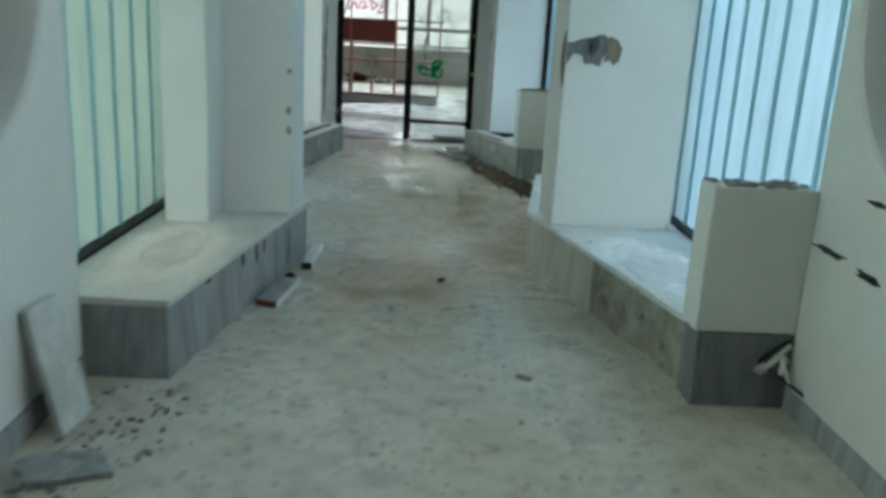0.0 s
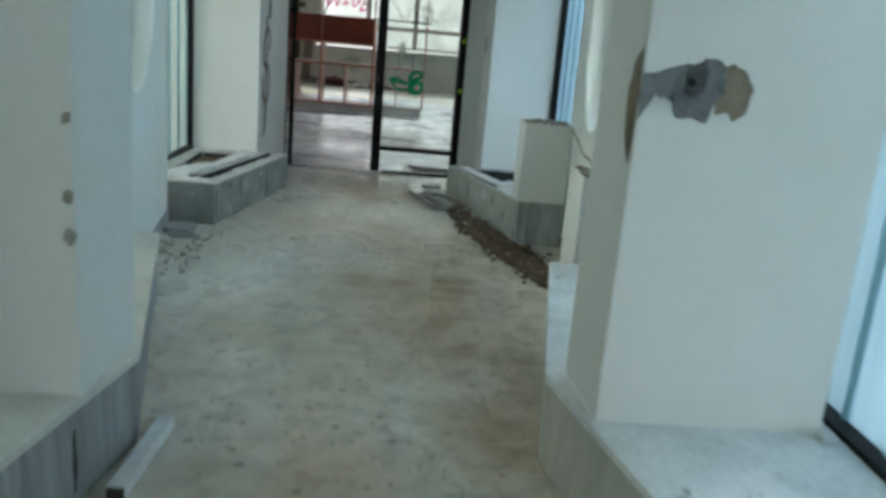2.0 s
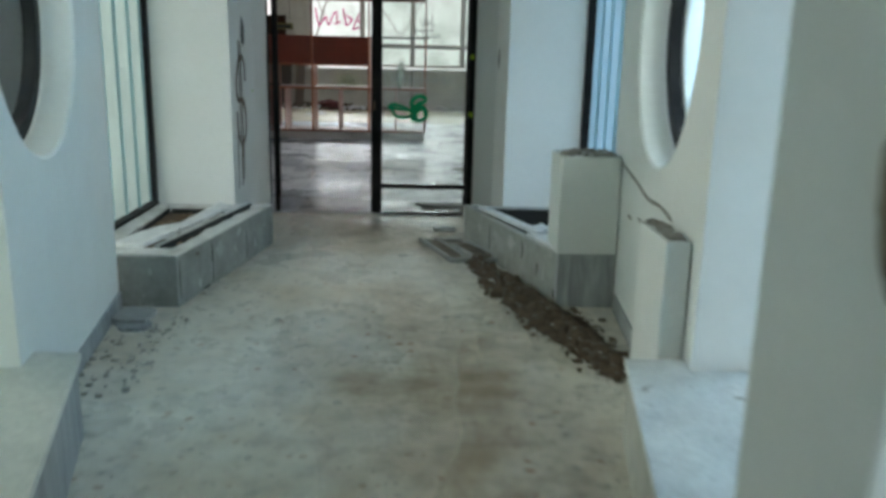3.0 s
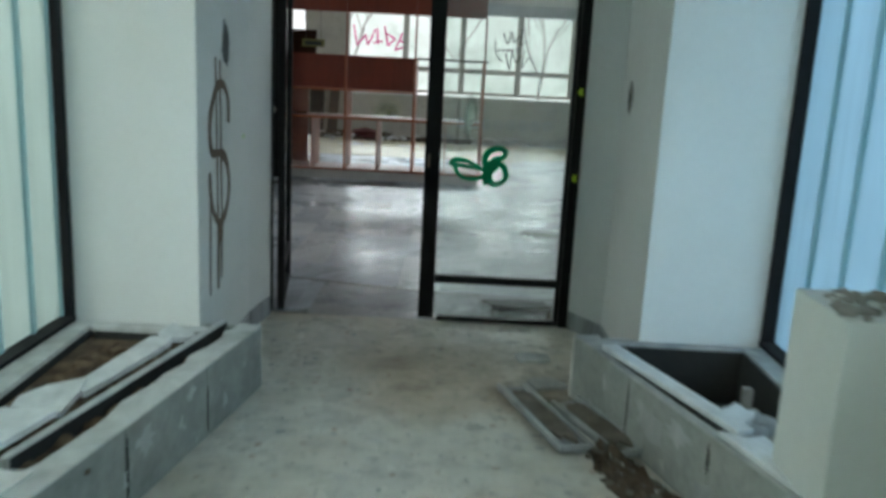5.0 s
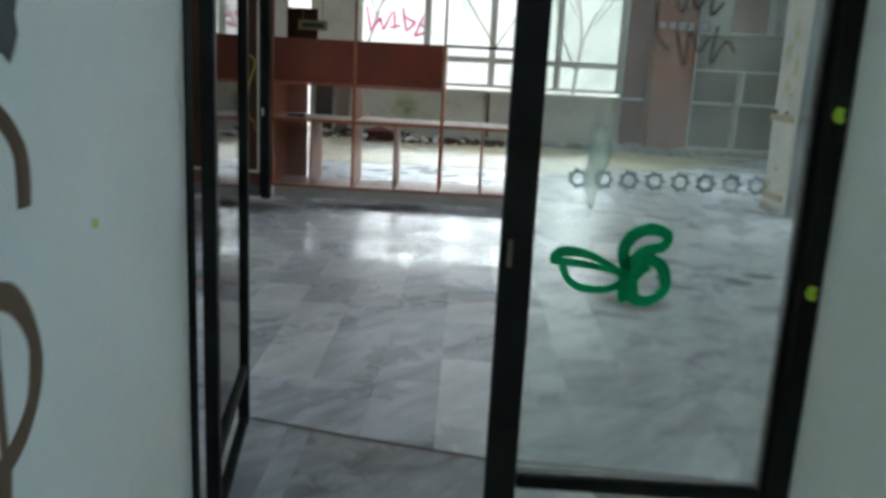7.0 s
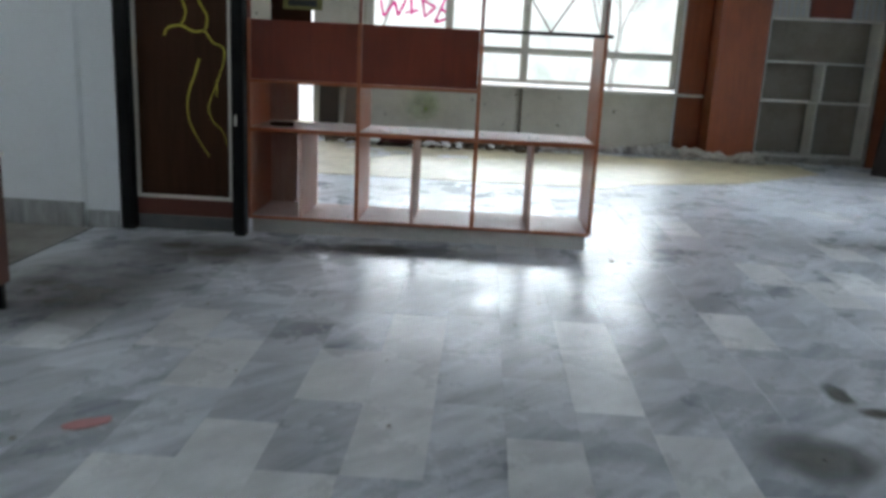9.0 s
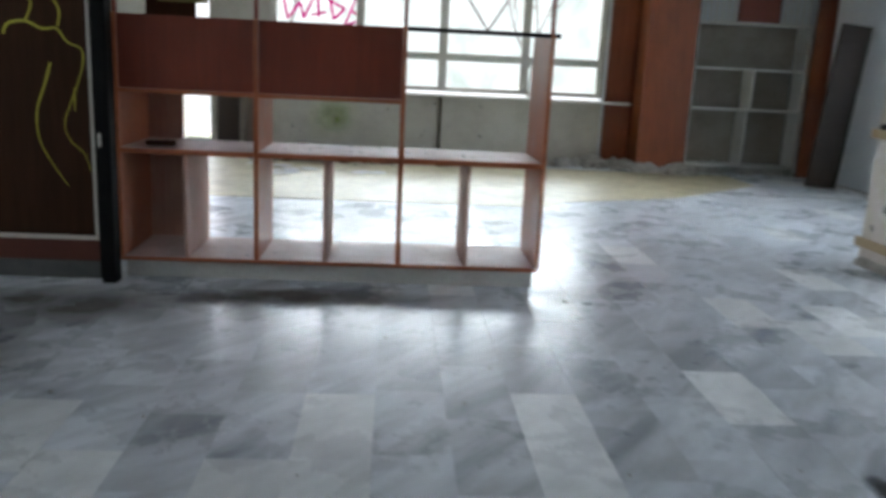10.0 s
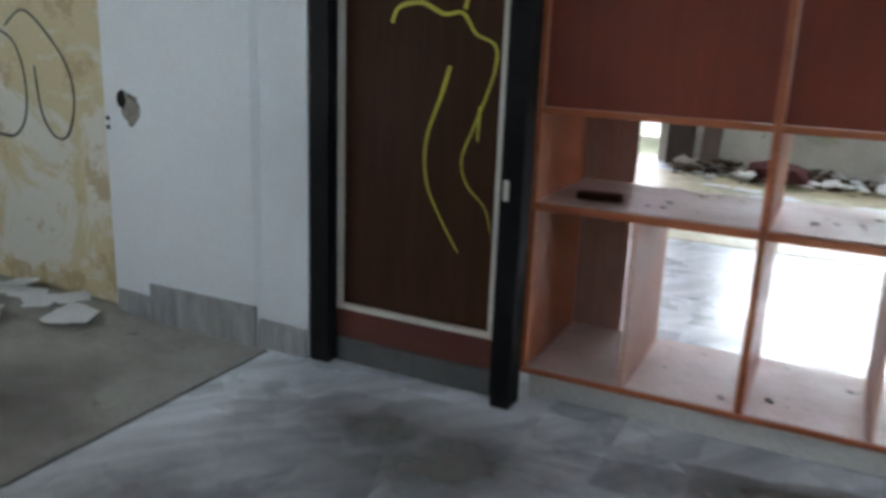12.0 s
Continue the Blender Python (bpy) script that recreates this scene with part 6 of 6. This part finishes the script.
loose("loose_slab", slab(pose(0.43, 9.99, 0.003, 0, 3, 30), 0.20, 0.17, 0.018, 0.003, None, 0.25, 62), MARBLE_LEDGE, "flat pale broken slab on the floor", "stone slab", "loose marble slabs")
loose("brown_dust", blob(bmesh.new(), 0, 0, 0.32, 0.62, pose(0.46, 9.85, 0.0006, -90, 0, -18), 36, 0.001, 0.4, 50), DUST_BROWN, "brown dirt film round the loose panels", "dust", kind="stuff")
loose("loose_slab", slab(pose(-1.375, 7.93, 0.019, 0, 0, -6), 0.22, 0.25, 0.024, 0.003, None, 0.2, 14), MARBLE_LEDGE, "pale broken slab on crumbs by the planter", "stone slab", "loose marble slabs")
loose("loose_slab", slab(pose(-1.35, 7.84, 0.0, 0, 0, 30), 0.20, 0.24, 0.018, 0.003, None, 0.25, 15), MARBLE_FACE, "grey broken slab under another slab", "stone slab", "loose marble slabs")
loose("dark_stone", rock(pose(0.168, 4.49, 0.017), 0.024, 3), DARK, "small dark stone on the terrazzo", "stone")
loose("crumpled_scrap", rock(pose(0.695, 4.67, 0.012), 0.03, 4, None, 0.4), PAPER, "crumpled white paper scrap by the ledge", "paper scrap")
loose("grey_scrap", slab(pose(0.503, 3.157, 0.002, 0, 0, -35), 0.09, 0.05, 0.004, 0.001, None, 0.3, 5), GREY_PAINT, "flat grey-blue scrap on the floor", "scrap")
rnd = random.Random(21)
crumbs = [(-1.17 + 0.35 * rnd.random() ** 1.5, 2.05 + 0.85 * rnd.random(), 0.004, 0.006 + 0.014 * rnd.random() ** 2, 0.6) for _ in range(120)]
loose("plaster_crumbs", rocks(crumbs, 3), MORTAR, "crumbs of broken plaster by the wall", "rubble", kind="stuff")
crumbs = [(-1.42 + 0.35 * rnd.random(), 6.9 + 1.1 * rnd.random(), 0.004, 0.006 + 0.016 * rnd.random() ** 2, 0.6) for _ in range(110)]
loose("plaster_crumbs", rocks(crumbs, 4), MORTAR, "crumbs of broken plaster by the planter", "rubble", kind="stuff")
bm = bmesh.new()
rows = []
for k in range(41):
    t = k / 40
    cx, cy = 1.20 - 0.60 * t, 7.15 + 2.15 * t
    wd = (0.05 + 0.11 * math.sin(math.pi * min(t * 0.9 + 0.08, 1))) * (1 + 0.5 * noise.noise((k * 0.31, 5, 0)))
    row = []
    for j in range(9):
        s = j / 4 - 1
        h = max(0.0, 1 - s * s) * 0.062 * (0.7 + 1.2 * noise.noise((k * 0.6, j * 0.9, 3)))
        s *= 1 + 0.45 * noise.noise((k * 0.9, j * 2.1, 9))
        row.append(bm.verts.new((cx + s * wd * 0.95 - 0.02, cy + s * wd * 0.3, 0.001 + max(h, 0))))
    rows.append(row)
for a, b in zip(rows, rows[1:]):
    for j in range(8):
        bm.faces.new((a[j], a[j + 1], b[j + 1], b[j]))
loose("dirt_mound", bm, DIRT, "low mound of damp brown dirt along the planter", "dirt", kind="stuff")
heap = []
for _ in range(2200):
    t = rnd.random()
    x, y = 1.20 - 0.60 * t, 7.15 + 2.15 * t
    w = rnd.gauss(0, 0.068) * (0.5 + 0.8 * math.sin(math.pi * min(t + 0.1, 1)))
    heap.append((x + w * 0.9 - 0.03, y + w * 0.35, 0.006 + 0.035 * max(0, 0.09 - abs(w)) / 0.09 * rnd.random(), 0.004 + 0.024 * rnd.random() ** 3, 0.6))
loose("dirt_heap", rocks(heap, 5), DIRT, "damp brown dirt spilled along the planter", "dirt", kind="stuff")
chips = [(h[0], h[1], h[2] + 0.025, 0.005 + 0.018 * rnd.random() ** 3, 0.45) for h in rnd.sample(heap, 60)]
leaves = [(h[0], h[1], h[2] + 0.026, 0.008 + 0.020 * rnd.random() ** 2, 0.22) for h in rnd.sample(heap, 130)]
loose("dry_leaves", rocks(leaves, 41), DIRT_PALE, "dry brown leaves and splinters in the dirt", "litter", kind="stuff")
loose("brown_dust", blob(bmesh.new(), 0, 0, 0.34, 1.25, pose(0.86, 8.15, 0.0007, -90, 0, 17), 37, 0.001, 0.4, 60), DUST_BROWN, "brown dirt film round the spilled earth", "dust", kind="stuff")
loose("stone_chips", rocks(chips, 6), RUBBLE, "pale stone chips lying in the dirt", "rubble", kind="stuff")
bits = [(rnd.uniform(-0.9, 0.9), rnd.uniform(0.8, 10.6), 0.002, 0.003 + 0.008 * rnd.random() ** 3, 0.5) for _ in range(170)]
loose("floor_grit", rocks(bits, 7), MORTAR, "fine grit scattered over the terrazzo", "grit", kind="stuff")
loose("brown_dust", blob(bmesh.new(), 0, 0, 0.42, 2.6, pose(0.62, 6.2, 0.0004, -90, 0, -4), 31, 0.0012, 0.3, 60), DUST_BROWN, "brown dust film along the ledge foot", "dust", kind="stuff")
loose("brown_dust", blob(bmesh.new(), 0, 0, 0.8, 2.0, pose(0.15, 7.2, 0.0003, -90, 0, 8), 32, 0.001, 0.4, 60), DUST_BROWN, "brown dust film on the terrazzo", "dust", kind="stuff")
loose("brown_dust", blob(bmesh.new(), 0, 0, 0.7, 1.5, pose(-0.1, 4.6, 0.0003, -90, 0, 8), 33, 0.001, 0.4, 60), DUST_BROWN, "brown dust film on the terrazzo", "dust", kind="stuff")
loose("brown_dust", blob(bmesh.new(), 0, 0, 0.9, 0.9, pose(-0.2, 10.1, 0.0003, -90, 0, 8), 34, 0.001, 0.4, 60), DUST_BROWN, "brown dust film before the door", "dust", kind="stuff")
cab = thing("torn_cables", "torn black and white cables hanging at the wall foot", "cable")
part("black_cable", tube([(1.53, 2.96, 0.298), (1.413, 2.950, 0.205), (1.478, 2.900, 0.169), (1.508, 2.880, 0.143), (1.572, 2.800, 0.104)], 0.008), DARK, cab, smooth=True)
part("white_cable", tube([(1.53, 2.955, 0.278), (1.421, 2.930, 0.177), (1.491, 2.930, 0.236), (1.478, 2.900, 0.169)], 0.010), CABLE_WHITE, cab, smooth=True)
part("white_cable", tube([(1.53, 2.95, 0.205), (1.491, 2.930, 0.236), (1.508, 2.880, 0.143)], 0.008), CABLE_WHITE, cab, smooth=True)
part("torn_box", rock(pose(1.421, 2.945, 0.177), 0.035, 77, None, 0.7), RUBBLE, cab, "crumbled plaster round the cables")

# ---- loose things in the room ----
cabinet = thing("low_cabinet", "low dark red-brown wooden cabinet with a pale top", "cabinet")
part("body", box(-3.72, -3.13, 14.83, 15.13, 0.15, 0.832, 0.006), BROWN_RED, cabinet, "dark red-brown veneer body")
part("top_board", box(-3.74, -3.12, 14.82, 15.14, 0.834, 0.862, 0.004), WHITE_PAINT, cabinet, "pale scuffed top board")
for fx in (-3.68, -3.17):
    for fy in (14.87, 15.09):
        part("foot", box(fx - 0.02, fx + 0.02, fy - 0.02, fy + 0.02, 0.003, 0.148, 0.003), BLACK_METAL, cabinet, "dark foot")
part("back_board", box(-3.72, -3.16, 15.09, 15.12, 0.864, 1.20, 0.004), BROWN_RED, cabinet, "dark upright back board")
rub = []
for _ in range(520):
    x = rnd.uniform(-3.2, 5.3)
    s = 0.03 + 0.10 * rnd.random() ** 3 + (0.05 * rnd.random() if 1.6 < x < 4.6 else 0)
    rub.append((x, 24.52 - abs(rnd.gauss(0, 0.16)) - (0.45 if 2.9 < x < 3.75 else 0), s * 0.35, s, 0.75))
loose("wall_rubble", rocks(rub, 12), RUBBLE, "pale plaster rubble heaped along the window wall", "rubble", kind="stuff")
rub = []
for _ in range(420):
    x = rnd.uniform(-3.1, 0.3)
    high = 0.16 if -2.9 < x < -1.4 else 0.07
    rub.append((x, 24.0 + rnd.gauss(0, 0.20), high * rnd.random() ** 2, 0.02 + 0.07 * rnd.random() ** 2, 0.5))
loose("mixed_litter", rocks(rub, 13), DIRT, "dark litter heaped behind the shelving", "litter", kind="stuff")
loose("red_cloth", rock(pose(-1.95, 23.72, 0.13, 0, 0, 10), 0.34, 8, None, 0.42), CLOTH, "dark red crumpled cloth bundle on the floor", "cloth")
for k in range(16):
    loose("crumpled_paper", rock(pose(rnd.uniform(-2.8, -0.4), rnd.gauss(23.62, 0.12), 0.05 + 0.05 * rnd.random(), 20 * rnd.random(), 20 * rnd.random(), 360 * rnd.random()), 0.06 + 0.08 * rnd.random() ** 2, 90 + k, None, 0.4), PAPER, "crumpled white paper lying in the litter", "paper", "crumpled papers")
for k in range(9):
    loose("paper_sheet", slab(pose(rnd.gauss(-2.0, 0.45), rnd.gauss(22.8, 0.35), 0.003 + 0.003 * k, 0, rnd.uniform(-2, 2), rnd.uniform(0, 180)), 0.21, 0.30, 0.004, 0.001, None, 0.12, k), PAPER, "crumpled white paper sheet on the floor", "paper", "paper sheets")
for k in range(15):
    loose("paper_sheet", slab(pose(-4.62 - 0.9 * rnd.random(), 16.92 + rnd.uniform(-0.26, 0.24), 0.003 + 0.003 * k, rnd.uniform(-4, 4), rnd.uniform(-4, 4), rnd.uniform(0, 180)), 0.17, 0.22, 0.004, 0.001, None, 0.25, 30 + k), PAPER, "torn white paper sheet by the peeling wall", "paper", "paper sheets")
loose("pink_scrap", slab(pose(-2.08, 13.83, 0.002, 0, 0, 30), 0.20, 0.09, 0.004, 0.001, None, 0.3, 50), PINK_PLASTIC, "torn pink paper scrap on the tiles", "scrap")
loose("brush_head", slab(pose(-2.18, 17.38, 0.852, 0, 0, 12), 0.20, 0.07, 0.03, 0.006, None, 0.2, 51), PANEL_BROWN, "dark brown wooden piece lying on the shelf", "wood piece")
crumbs = [(rnd.uniform(-2.3, 0.2), rnd.uniform(17.3, 17.8), 0.8515 if rnd.random() < 0.5 else 0.1545, 0.004 + 0.012 * rnd.random() ** 2, 0.5) for _ in range(110)]
loose("shelf_crumbs", rocks(crumbs, 14), RUBBLE, "plaster crumbs lying on the dusty boards", "rubble", kind="stuff")
bits = [(rnd.uniform(-3.4, 4.5), rnd.uniform(11.8, 21), 0.002, 0.004 + 0.014 * rnd.random() ** 4, 0.5) for _ in range(150)]
loose("floor_grit", rocks(bits, 15), MORTAR, "fine grit scattered over the marble tiles", "grit", kind="stuff")
sign = thing("oval_sign", "small black and yellow sign hanging from the shelving", "sign")
part("plate", slab(pose(-2.0, 17.30, 1.74, 0, 0, 0), 0.30, 0.012, 0.10, 0.005), SIGN_OLIVE, sign, "olive-yellow plate")
part("bar", box(-2.11, -1.89, 17.288, 17.293, 1.765, 1.81, 0.002), SPRAY_BLACK, sign, "black unreadable bar")
for x in (-2.10, -1.90):
    part("cord", tube([(x, 17.25, 2.205), (x, 17.30, 1.84)], 0.004), PIPE, sign)
loose("wood_litter", slab(pose(0.38, 11.36, 0.006, 2, 3, 12), 0.46, 0.17, 0.03, 0.004, None, 0.3, 70), BROWN_BOARD, "dark splintered wooden board behind the door glass", "wood piece")
crumbs = [(0.15 + 0.45 * rnd.random(), 11.12 + 0.35 * rnd.random(), 0.006, 0.005 + 0.016 * rnd.random() ** 2, 0.6) for _ in range(80)]
loose("door_litter", rocks(crumbs, 16), DIRT, "crumbs of dirt swept behind the door", "litter", kind="stuff")


def stain(x, y, rx, ry, seed, ragged=0.35):
    ob = thing("damp_stain", "dark damp stain on the marble tiles", "stain", group="damp stains")
    for nm, k, z in (("dried_edge", 1.0, 0.0004), ("damp_core", 0.8, 0.0012)):
        part(nm, blob(bmesh.new(), 0, 0, rx * k, ry * k, pose(x, y, z, -90, 0, 0), seed, 0.0006, ragged, 34), WET, ob)
    return ob


stain(0.80, 13.96, 0.33, 0.29, 1, 0.22)
stain(1.16, 14.62, 0.10, 0.22, 2, 0.5)
stain(1.25, 14.43, 0.15, 0.10, 3, 0.5)
stain(1.72, 14.68, 0.16, 0.20, 7, 0.5)
stain(1.95, 14.9, 0.22, 0.14, 4, 0.5)
stain(0.44, 16.64, 0.07, 0.04, 5)
stain(0.58, 16.95, 0.06, 0.03, 6)
# dark films paint the shadow before partition, door and plinth, over some dirt
for x, y, rx, ry, k in ((-3.0, 15.6, 0.9, 1.3, 41), (-2.6, 16.6, 1.1, 0.5, 42), (-4.3, 15.8, 0.8, 1.2, 43), (-1.2, 16.9, 1.2, 0.25, 44)):
    loose("floor_dirt", blob(bmesh.new(), 0, 0, rx, ry, pose(x, y, 0.0016, -90, 0, 10), k, 0.0008, 0.35, 50), FLOOR_DIRT_SHADE, "grey dirt film with painted shade of partition and shelving", "dirt", kind="stuff")
